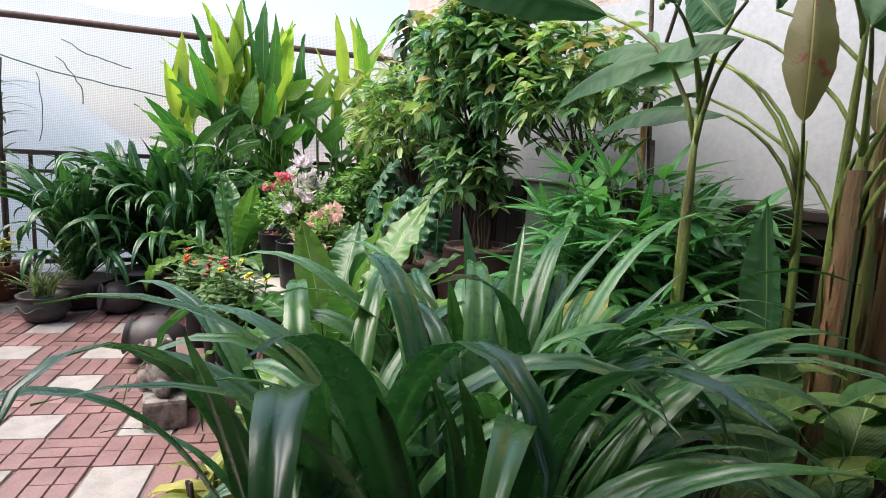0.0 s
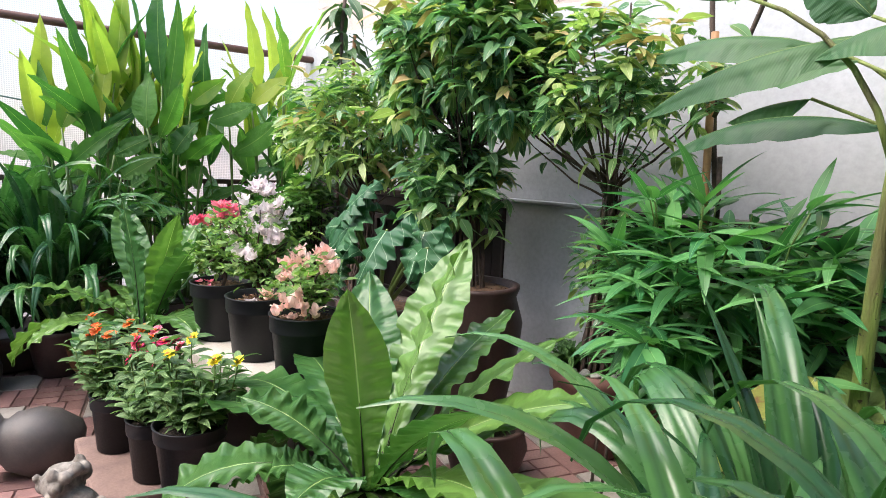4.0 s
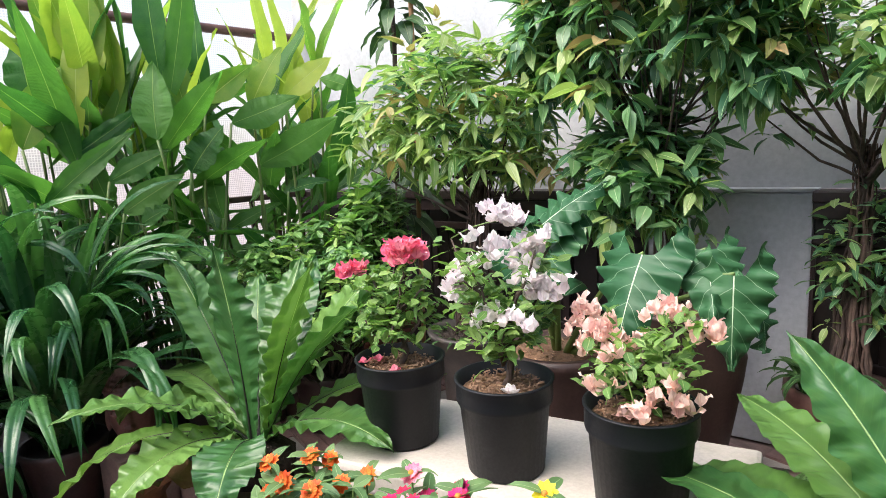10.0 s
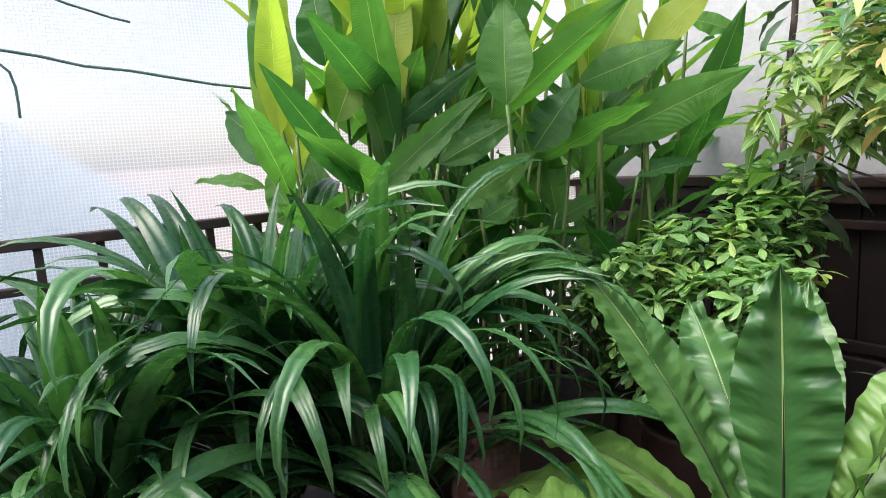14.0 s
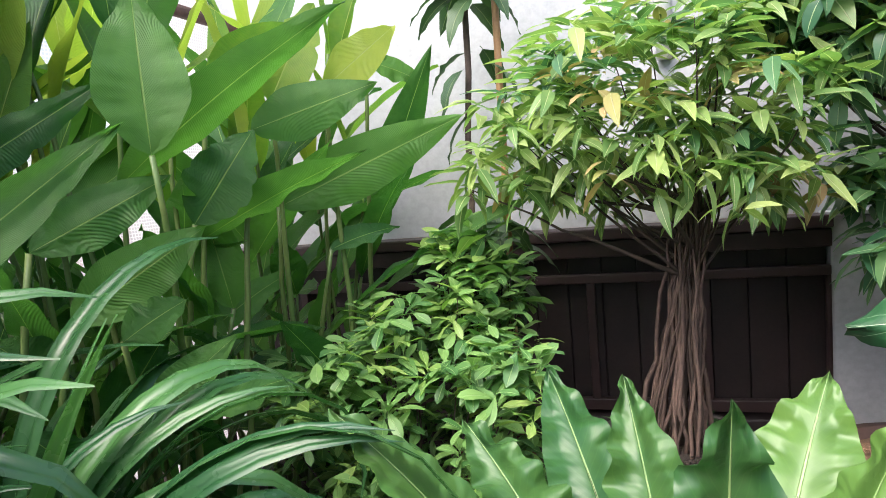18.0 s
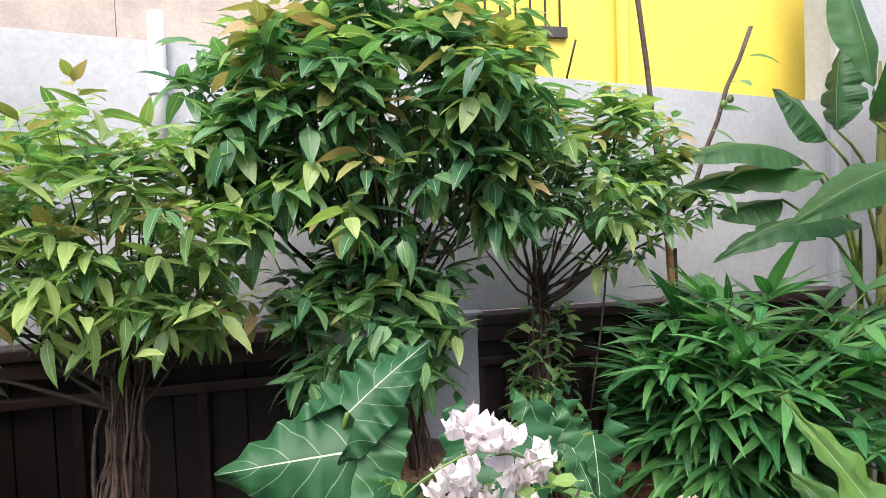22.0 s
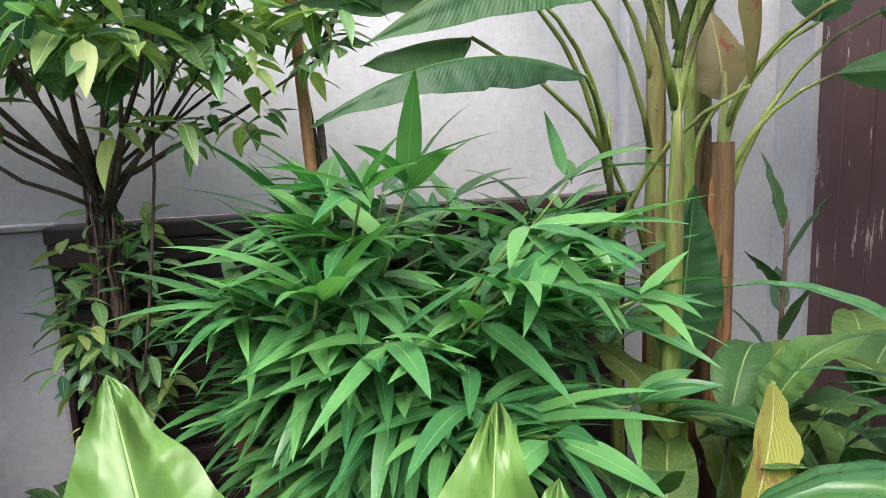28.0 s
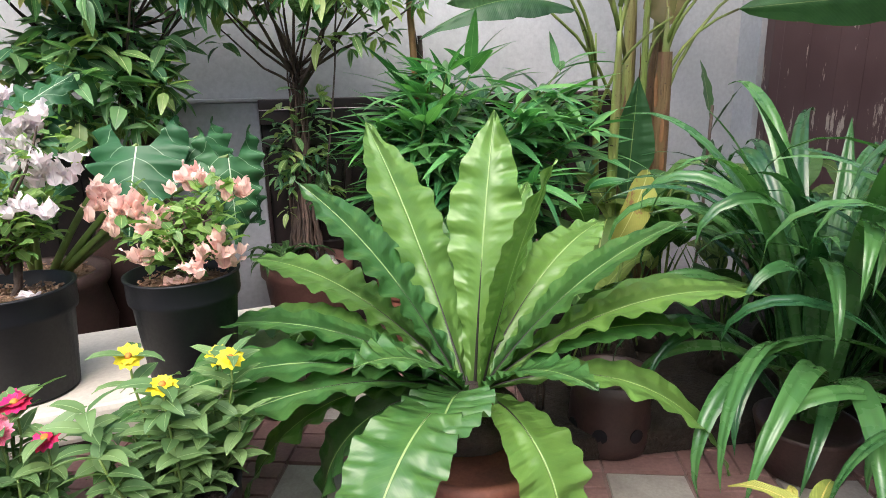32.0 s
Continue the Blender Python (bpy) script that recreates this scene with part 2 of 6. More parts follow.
def streaked(name, a, b, c, squash=0.12):
    """Fibrous stem: green running into brown and dark flecks in long upright streaks."""
    m, nt = blank(name)
    co = node(nt, "Mapping", Vector=node(nt, "TexCoord").outputs["Object"])
    co.inputs["Scale"].default_value = (1.0, 1.0, squash)
    broad, fine = noise_at(nt, 22.0, 5.0, 0.6, co.outputs[0]), noise_at(nt, 90.0, 4.0, 0.7, co.outputs[0])
    spot = noise_at(nt, 45.0, 3.0)
    blotch = noise_at(nt, 9.0, 3.0, 0.6, co.outputs[0])
    k = mixc(nt, ramp(nt, broad, 0.44, 0.58), a, b)
    k = mixc(nt, ramp(nt, blotch, 0.5, 0.62), k, c)
    k = mixc(nt, ramp(nt, fine, 0.56, 0.7), k, c)
    k = mixc(nt, ramp(nt, spot, 0.66, 0.72), k, (0.03, 0.016, 0.01))
    bm = node(nt, "Bump", Strength=0.9, Distance=0.01, Height=ma(nt, "ADD", broad, fine))
    p = node(nt, "BsdfPrincipled", Base_Color=k, Roughness=0.55, Normal=bm.outputs[0])
    finish(nt, p.outputs[0])
    return m


M["banana_stem"] = streaked("banana_pseudostem_skin", (0.13, 0.18, 0.04), (0.19, 0.2, 0.06), (0.13, 0.09, 0.035))
M["heli_stem"] = plain("heliconia_stalk", (0.1, 0.17, 0.045), (0.16, 0.2, 0.06), 9.0, 0.45, bump=0.15)
M["banana_green"] = streaked("green_banana_pseudostem_skin", (0.14, 0.2, 0.04), (0.19, 0.24, 0.06), (0.1, 0.1, 0.03))
M["banana_dry"] = streaked("dry_banana_sheath_skin", (0.13, 0.085, 0.035), (0.12, 0.06, 0.028), (0.05, 0.026, 0.014))
M["dry_leaf"] = plain("dry_brown_leaf", (0.2, 0.1, 0.042), (0.15, 0.07, 0.03), 12.0, 0.8, bump=0.7, fine=50)

M["fern"] = leafy("birds_nest_fern_frond", (0.034, 0.115, 0.029), (0.12, 0.235, 0.045), (0.28, 0.4, 0.15), 0.03, 36, 0.12, 0.27, 0.26, tone=0.9, vein_h=0.14, vein_mix=0.05, sheen=0.5, pucker=0.024, folds=13.0, sat=0.97)
M["fern_rib"] = plain("dark_frond_rib", (0.012, 0.01, 0.008), None, 20.0, 0.5)
M["lily"] = leafy("lily_strap_leaf", (0.018, 0.085, 0.026), (0.065, 0.19, 0.042), None, 0.2, 0, 0, 0.24, 0.2, tone=0.85, sheen=0.55)
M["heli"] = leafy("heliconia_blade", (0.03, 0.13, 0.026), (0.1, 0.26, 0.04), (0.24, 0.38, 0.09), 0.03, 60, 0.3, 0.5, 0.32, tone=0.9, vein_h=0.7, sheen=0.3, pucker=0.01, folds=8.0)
# yellow glow of backlit upper blades, put into the base colour
M["heli_backlit"] = leafy("backlit_yellow_heliconia_blade", (0.13, 0.28, 0.028), (0.4, 0.46, 0.05), (0.45, 0.5, 0.14), 0.03, 60, 0.3, 0.6, 0.34, tone=0.9, vein_h=0.7, sheen=0.35)
M["banana"] = leafy("banana_blade", (0.024, 0.085, 0.03), (0.06, 0.16, 0.045), (0.16, 0.24, 0.08), 0.03, 70, 0.1, 0.3, 0.36, tone=0.7, vein_h=0.4, sheen=0.3, pucker=0.015, folds=9.0, spots=0.12, spot_col=(0.14, 0.09, 0.03))
M["banana_red"] = leafy("young_red_flecked_banana_blade", (0.15, 0.15, 0.055), (0.22, 0.15, 0.075), (0.35, 0.33, 0.12), 0.05, 60, 0.12, 0.35, 0.45, 0.6, (0.2, 0.045, 0.035), vein_h=0.35)
M["ficus_light"] = leafy("bright_ficus_leaf", (0.12, 0.25, 0.06), (0.36, 0.46, 0.125), (0.5, 0.56, 0.28), 0.08, 0, 0, 0.4, 0.3, tone=0.95, sat=0.9)
M["ficus"] = leafy("ficus_leaf", (0.04, 0.14, 0.068), (0.15, 0.31, 0.11), (0.36, 0.48, 0.26), 0.08, 0, 0, 0.38, 0.24, tone=0.95)
M["ficus_young"] = leafy("young_bronze_ficus_leaf", (0.28, 0.3, 0.07), (0.42, 0.27, 0.12), (0.45, 0.4, 0.2), 0.09, 0, 0, 0.32, 0.4, tone=1.0)
M["mango"] = leafy("long_drooping_leaf", (0.025, 0.075, 0.025), (0.06, 0.13, 0.035), (0.14, 0.2, 0.08), 0.07, 16, 0.25, 0.25, 0.38, tone=0.6)
M["shrub_young"] = leafy("young_shrub_leaf", (0.2, 0.36, 0.06), (0.32, 0.46, 0.1), (0.36, 0.48, 0.16), 0.1, 0, 0, 0.35, 0.36, tone=0.9)
M["cala_lime"] = leafy("lime_broad_leaf", (0.08, 0.16, 0.03), (0.17, 0.24, 0.045), (0.3, 0.36, 0.12), 0.05, 22, 0.35, 0.35, 0.42, tone=0.9, sheen=0.3, pucker=0.012)
M["shrub"] = leafy("glossy_shrub_leaf", (0.06, 0.18, 0.04), (0.2, 0.37, 0.085), (0.24, 0.4, 0.12), 0.1, 0, 0, 0.3, 0.34, tone=0.9)
M["bamboo_leaf"] = leafy("dwarf_bamboo_leaf", (0.03, 0.155, 0.05), (0.115, 0.315, 0.085), (0.16, 0.36, 0.12), 0.07, 0, 0, 0.3, 0.28, tone=0.95, sat=0.95)
M["alocasia"] = leafy("elephant_ear_blade", (0.018, 0.08, 0.03), (0.045, 0.14, 0.048), (0.42, 0.52, 0.36), 0.022, 7, 0.2, 0.1, 0.4, tone=0.6, sheen=0.3, pucker=0.02, folds=6.0, vein_col=(0.36, 0.48, 0.32), vein_w=0.035, vein_mix=0.45, sat=0.97)
M["boug"] = leafy("bougainvillea_leaf", (0.07, 0.18, 0.03), (0.22, 0.36, 0.07), (0.26, 0.36, 0.12), 0.1, 0, 0, 0.35, 0.42, tone=0.9)
M["zinnia_leaf"] = leafy("zinnia_leaf", (0.07, 0.16, 0.045), (0.15, 0.26, 0.08), (0.22, 0.34, 0.14), 0.08, 0, 0, 0.28, 0.5, tone=0.9)
M["cala"] = leafy("broad_understorey_leaf", (0.026, 0.09, 0.022), (0.07, 0.16, 0.035), (0.18, 0.28, 0.09), 0.05, 22, 0.35, 0.28, 0.42, tone=0.9, sheen=0.3, pucker=0.012)
M["cala_yellow"] = leafy("yellowing_leaf", (0.34, 0.36, 0.06), (0.46, 0.42, 0.1), (0.55, 0.55, 0.2), 0.05, 22, 0.35, 0.35, 0.5, 0.6, (0.3, 0.15, 0.06), tone=0.6)
M["cord"] = plain("grey_green_cord", (0.16, 0.24, 0.2), (0.1, 0.15, 0.13), 20.0, 0.7)
M["grass"] = leafy("narrow_grey_green_leaf", (0.1, 0.16, 0.05), (0.2, 0.26, 0.1), None, 0.1, 0, 0, 0.25, 0.45, tone=0.9)
M["croton"] = leafy("yellow_green_croton_leaf", (0.14, 0.2, 0.03), (0.42, 0.4, 0.06), (0.5, 0.4, 0.1), 0.1, 14, 0.3, 0.3, 0.4, tone=1.0)


def petal(name, a, b):
    return leafy(name, a, b, tuple(x * 0.8 for x in a), 0.06, 0, 0, 0.35, 0.6, tone=0.9, tint=(1.0, 1.0, 1.0), sat=1.0)


M["pink"] = petal("coral_pink_bract", (0.86, 0.15, 0.28), (0.92, 0.36, 0.42))
M["white"] = petal("white_bract", (0.8, 0.7, 0.73), (0.84, 0.8, 0.8))
M["peach"] = petal("peach_bract", (0.84, 0.53, 0.47), (0.88, 0.68, 0.6))
M["orange"] = petal("orange_petal", (0.8, 0.09, 0.015), (0.85, 0.25, 0.03))
M["magenta"] = petal("crimson_petal", (0.55, 0.015, 0.06), (0.6, 0.02, 0.2))
M["yellow"] = petal("yellow_petal", (0.85, 0.68, 0.02), (0.88, 0.75, 0.06))
M["floret"] = plain("flower_centre", (0.5, 0.22, 0.02), (0.3, 0.08, 0.02), 60.0, 0.7)

# ---- mesh helpers ----
rng = random.Random(7)


def U(a, b):
    return rng.uniform(a, b)


def thing(name, loc, label, category, group="", kind="", rz=0.0):
    ob = new(name)
    ob.empty_display_size = 0.1
    ob.matrix_basis = pose(*loc, 0, 0, rz)
    return tagged(ob, label, category, group, kind)


def link(name, me, parent, m=None, label=""):
    ob = new(name, me)
    ob.parent = parent
    if m is not None:
        ob.matrix_basis = m
    if label:
        ob["label"] = label
    return ob


def mesh(name, verts, faces, mat, uvs=None, smooth=True):
    me = bpy.data.meshes.new(name)
    me.from_pydata([tuple(v) for v in verts], [], [tuple(f) for f in faces])
    if uvs is not None:
        lay = me.uv_layers.new(name="UVMap")
        idx = np.empty(len(me.loops), dtype=np.int32)
        me.loops.foreach_get("vertex_index", idx)
        lay.data.foreach_set("uv", np.asarray(uvs, dtype=np.float32)[idx].ravel())
    if smooth:
        me.polygons.foreach_set("use_smooth", [True] * len(me.polygons))
    me.materials.append(mat)
    me.update()
    return me


def part(name, bm, mat, parent=None, label="", m=None, smooth=False):
    """Links a bmesh as one mesh object under a thing or a part."""
    me = bpy.data.meshes.new(name)
    bm.to_mesh(me)
    bm.free()
    me.materials.append(mat)
    if smooth:
        me.polygons.foreach_set("use_smooth", [True] * len(me.polygons))
    return link(name, me, parent, m, label)


def box(x0, y0, z0, x1, y1, z1, bevel=0.0, bm=None):
    bm = bm or bmesh.new()
    got = bmesh.ops.create_cube(bm, size=1.0)["verts"]
    bmesh.ops.scale(bm, vec=(x1 - x0, y1 - y0, z1 - z0), verts=got)
    bmesh.ops.translate(bm, vec=((x0 + x1) / 2, (y0 + y1) / 2, (z0 + z1) / 2), verts=got)
    if bevel:
        edges = {e for v in got for e in v.link_edges}
        bmesh.ops.bevel(bm, geom=list(edges), offset=bevel, segments=2, affect="EDGES", profile=0.6)
    return bm


def lathe(profile, n=32, wob=0.0, bm=None):
    """A turned body from (radius, height) pairs; wob: unevenness of hand-made ware."""
    bm = bm or bmesh.new()
    rings = []
    for k, (r, z) in enumerate(profile):
        ring = []
        for i in range(n):
            a = 2 * math.pi * i / n
            q = r * (1 + wob * noise.noise((math.cos(a) * 1.5, math.sin(a) * 1.5, z * 6 + k * 0.2)))
            ring.append(bm.verts.new((q * math.cos(a), q * math.sin(a), z)))
        rings.append(ring)
    for a, b in zip(rings, rings[1:]):
        for i in range(n):
            bm.faces.new((a[i], a[(i + 1) % n], b[(i + 1) % n], b[i]))
    bm.faces.new(list(reversed(rings[0])))
    bm.faces.new(rings[-1])
    return bm


def tube_data(pts, radii, n=7):
    """Vertices and faces of a bent, tapered round bar through pts."""
    pts = [Vector(p) for p in pts]
    verts, faces = [], []
    side = None
    for i, p in enumerate(pts):
        t = (pts[min(i + 1, len(pts) - 1)] - pts[max(i - 1, 0)]).normalized()
        if side is None:
            side = t.orthogonal().normalized()
        side = (side - t * side.dot(t)).normalized()
        up = t.cross(side)
        r = radii[i] if hasattr(radii, "__len__") else radii
        for k in range(n):
            a = 2 * math.pi * k / n
            verts.append(p + (side * math.cos(a) + up * math.sin(a)) * r)
    for i in range(len(pts) - 1):
        for k in range(n):
            a, b = i * n + k, i * n + (k + 1) % n
            faces.append((a, b, b + n, a + n))
    faces.append(tuple(range(n - 1, -1, -1)))
    faces.append(tuple(range((len(pts) - 1) * n, len(pts) * n)))
    return verts, faces


def tubes(name, list_of, mat, parent=None, label="", n=6, joined=False):
    """Bars, each an object of its own; joined=True makes one mesh of them."""
    if not joined:
        ob = None
        for pts, rad in list_of:
            v, f = tube_data(pts, rad, n)
            ob = link(name, mesh(name, v, f, mat), parent, None, label)
        return ob
    verts, faces = [], []
    for pts, rad in list_of:
        v, f = tube_data(pts, rad, n)
        k = len(verts)
        verts += v
        faces += [tuple(i + k for i in q) for q in f]
    return link(name, mesh(name, verts, faces, mat), parent, None, label)


def bend(a, b, sag, n=6, jitter=0.0):
    """Points from a to b, bowed by sag (a vector)."""
    a, b, s = Vector(a), Vector(b), Vector(sag)
    out = []
    for i in range(n + 1):
        f = i / n
        out.append(a.lerp(b, f) + s * (4 * f * (1 - f)) + Vector((U(-jitter, jitter), U(-jitter, jitter), U(-jitter, jitter))) * (1 if 0 < i < n else 0))
    return out


# ---- leaves ----
SHAPES = {
    "strap": lambda s: min(1, 0.72 + 1.2 * s) * (1 - max(0, (s - 0.55) / 0.45) ** 2.2) + 0.004,
    "nest": lambda s: (0.18 + 0.82 * min(1, s / 0.55) ** 1.1) * (1 - max(0, (s - 0.6) / 0.4) ** 1.9) + 0.004,
    "oval": lambda s: math.sin(math.pi * min(1, s ** 0.8)) ** 0.75 * (1 - 0.25 * s) + 0.01,
    "lance": lambda s: math.sin(math.pi * s ** 0.6) ** 0.9 + 0.01,
    "spoon": lambda s: math.sin(math.pi * s ** 1.5) ** 0.7 + 0.03,
    "petal": lambda s: (0.2 + 0.8 * math.sin(math.pi * min(1, s * 0.95) ** 1.1)),
    "paddle": lambda s: min(1, s / 0.32) ** 0.6 * (1 - max(0, (s - 0.35) / 0.65) ** 1.75) + 0.004,
}


def leaf_data(L, W, shape="oval", a0=60.0, a1=0.0, power=1.0, fold=0.15, ripple=0.0, waves=6.0, twist=0.0, n=10, m=4, stalk=0.0, stalk_w=0.006, seed=0, side_bend=0.0, tear=0.0, tipcurl=0.0, keel=0.0):
    """A leaf as a sheet that springs from the origin towards +x, rises at a0 degrees and bends to a1; u runs along it, v across."""
    fn = SHAPES[shape]
    q = random.Random(seed)
    ph1, ph2 = q.uniform(0, 6), q.uniform(0, 6)
    verts, faces, uvs = [], [], []
    pos, head = Vector((0, 0, 0)), 0.0
    ns = max(2, int(n * 0.4)) if stalk else 0
    total = n + ns
    for i in range(total + 1):
        on = i >= ns
        s = (i - ns) / n if on else 0.0
        whole = i / total
        th = radians(a0 + (a1 - a0) * whole ** power - tipcurl * max(0, whole - 0.8) * 5)
        yaw = radians(side_bend) * whole
        t = Vector((math.cos(th) * math.cos(yaw), math.cos(th) * math.sin(yaw), math.sin(th)))
        if i:
            pos = pos + t * ((L / n) if i > ns else (stalk / ns))
        right = Vector((-math.sin(yaw), math.cos(yaw), 0))
        nor = t.cross(right).normalized()
        if nor.z < 0 and abs(th) < 1.5:
            nor = -nor
        tw = radians(twist) * whole
        r2 = right * math.cos(tw) + nor * math.sin(tw)
        n2 = nor * math.cos(tw) - right * math.sin(tw)
        w = W / 2 * fn(s) if on else stalk_w
        for k in range(m + 1):
            v = 2 * k / m - 1
            up = fold * abs(v) * w * (1 if on else 2.0)
            if on and keel:
                up += keel * w * (1 - abs(2 * abs(v) - 1))
            if on and ripple:
                ph = ph1 if v > 0 else ph2
                wave = math.sin(waves * 6.283 * s + ph) + 0.6 * math.sin(waves * 3.7 * s + ph * 2.1)
                up += ripple * abs(v) ** 1.3 * wave * min(1, s * 5) * (0.6 + 0.4 * math.sin(5 * s + ph))
            wv = w
            if tear and on and abs(v) > 0.6:
                wv = w * (1 - tear * max(0, math.sin(waves * 9 * s + (ph1 if v > 0 else ph2))) ** 4)
            verts.append(pos + r2 * (v * wv) + n2 * up)
            uvs.append((s, k / m))
    for i in range(total):
        for k in range(m):
            a = i * (m + 1) + k
            faces.append((a, a + 1, a + m + 2, a + m + 1))
    return verts, faces, uvs


def leaf_mesh(name, mat, **kw):
    v, f, uv = leaf_data(**kw)
    return mesh(name, v, f, mat, uv)


class Foliage:
    """Many leaves joined in one mesh."""

    def __init__(self):
        self.v, self.f, self.uv, self.n = [], [], [], 0

    def add(self, data, m):
        v, f, uv = data
        a = np.array([tuple(p) for p in v])
        mm = np.array(m)
        self.v.append(a @ mm[:3, :3].T + mm[:3, 3])
        self.f.append(np.array(f) + self.n)
        self.uv += uv
        self.n += len(v)

    def link(self, name, mat, parent, label="", kind="stuff"):
        if not self.v:
            return None
        me = mesh(name, np.concatenate(self.v).tolist(), np.concatenate(self.f).tolist(), mat, self.uv)
        ob = link(name, me, parent, None, label)
        ob["kind"] = kind
        return ob


def to_tip(dx, dy, dz, bow, power=1.25):
    """Azimuth, length, rise and end angle of a leaf that reaches the given tip with the given bow (degrees)."""
    n, x, z = 40, 0.0, 0.0
    for i in range(1, n + 1):
        a = radians(-bow * (i / n) ** power)
        x, z = x + math.cos(a) / n, z + math.sin(a) / n
    d = math.hypot(dx, dy)
    rise = math.degrees(math.atan2(dz, d) - math.atan2(z, x))
    return math.degrees(math.atan2(dy, dx)), math.hypot(d, dz) / math.hypot(x, z), rise, rise - bow


def spanned(name, mat, p0, p1, W, roll, bow=30.0, shape="paddle", **kw):
    """A leaf from p0 to p1, bowed and rolled about that line: its mesh and its pose."""
    p0, d = Vector(p0), Vector(p1) - Vector(p0)
    L = d.length * (1 + radians(bow) ** 2 / 24)
    me = leaf_mesh(name, mat, L=L, W=W, shape=shape, a0=bow / 2, a1=-bow / 2, **kw)
    return me, aim(p0, math.degrees(math.atan2(d.y, d.x)), math.degrees(math.asin(d.z / d.length)), roll)


def aim(loc, az, tilt=0.0, roll=0.0, size=1.0):
    """A pose at loc: turned to the azimuth az, tilted upwards, rolled; degrees."""
    return Matrix.Translation(loc) @ Euler((0, 0, radians(az))).to_matrix().to_4x4() @ Euler((0, radians(-tilt), 0)).to_matrix().to_4x4() @ Euler((radians(roll), 0, 0)).to_matrix().to_4x4() @ Matrix.Scale(size, 4)


# ---- the setting ----
WALL_Y, RAIL, FENCE_X = 2.25, 1.225, -6.6
# the back wall runs slightly askew to the floor: it is drawn straight, then turned about the pier
WALL_TURN = Matrix.Translation((-3.3, 2.47, 0)) @ Matrix.Rotation(math.atan(0.1), 4, "Z") @ Matrix.Translation((3.3, -WALL_Y, 0))


def struct(name, bm, mat, label, category="", parent=None):
    ob = part(name, bm, mat, parent)
    return tagged(ob, label, category or name.split("_")[0], kind="structure")


ground = struct("ground", box(-400, -400, -0.25, 400, 400, -0.012), M["mortar"], "wide plain ground of grey-brown mortar under the garden", "ground")
bm = box(-7.4, WALL_Y + 0.06, RAIL, -1.27, WALL_Y + 0.2, 2.36)
for v in bm.verts:
    if v.co.z > 2.0:
        v.co.z = 2.6 if v.co.x < -4 else 2.22
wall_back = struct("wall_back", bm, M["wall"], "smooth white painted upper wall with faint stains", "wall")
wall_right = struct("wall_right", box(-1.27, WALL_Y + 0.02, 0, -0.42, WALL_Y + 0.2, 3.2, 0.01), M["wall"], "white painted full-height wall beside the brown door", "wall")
pilaster = struct("pilaster", box(-1.29, WALL_Y - 0.03, 0, -1.19, WALL_Y + 0.018, 3.0, 0.012), M["wall"], "narrow white pilaster at the end of the timber fence", "wall")
pillar = struct("pillar", box(-4.03, WALL_Y - 0.02, 0, -3.3, WALL_Y + 0.2, RAIL - 0.012, 0.012), M["pillar"], "light grey plastered pier between two dark timber fences", "wall")
struct("ledge", box(-4.05, WALL_Y - 0.035, RAIL - 0.01, -3.28, WALL_Y + 0.055, RAIL + 0.008, 0.004), M["wall"], "thin projecting plaster ledge on the grey pier", "ledge")
# neighbour's walls above the white wall
nb = thing("neighbour_wall", (-7.2, WALL_Y + 0.45, 0), "bare beige plastered block wall above the garden wall", "wall", kind="structure")
part("wall_core", box(0, 0.03, 0, 3.9, 0.2, 3.4), M["beige"], nb)
for row in range(3):
    x0 = 0.0
    while x0 < 3.9:
        x1 = min(3.9, x0 + 0.5 + 0.5 * abs(math.sin(row * 7 + x0 * 3)))
        part("plaster_panel", box(x0 + 0.0015, 0, 2.1 + row * 0.42 + 0.0015, x1 - 0.0015, 0.05, 2.52 + row * 0.42 - 0.0015), M["beige"], nb)
        x0 = x1
yw = thing("yellow_wall", (-3.3, WALL_Y + 0.45, 0), "bright yellow painted neighbour wall with a barred window", "wall", kind="structure")
part("wall_core", box(0, 0, 1.5, 2.6, 0.2, 4.2), M["yellow_wall"], yw)
wn = part("window_frame", box(0.12, -0.03, 2.62, 0.7, 0.0, 2.68, 0.004), M["grey_clay"], yw)
for i in range(7):
    part("window_bar", lathe([(0.006, 2.68), (0.006, 3.4)], 6), M["black_paint"], wn, m=pose(0.15 + i * 0.085, -0.02, 0))
wb = part("planter_shelf", box(0.1, -0.2, 2.57, 0.5, -0.03, 2.585, 0.004), M["green_stem"], yw, "dark green metal window shelf")
for x in (0.14, 0.66):
    tubes("bracket", [([(x, -0.2, 2.56), (x, -0.02, 2.3)], 0.006)], M["black_paint"], yw)
part("downpipe", lathe([(0.035, 2.3), (0.035, 4.0)], 12), M["yellow_wall"], yw, m=pose(1.02, -0.05, 0))
pipe = thing("white_pipe", (-4.6, WALL_Y + 0.03, 0), "white plastic waste pipe fixed to the garden wall", "pipe")
part("pipe_run", lathe([(0.034, 1.9), (0.034, 2.53), (0.03, 2.535)], 18), M["white_metal"], pipe, smooth=True)
part("socket", lathe([(0.04, 2.2), (0.041, 2.21), (0.041, 2.29), (0.036, 2.3)], 18), M["white_metal"], pipe, smooth=True)


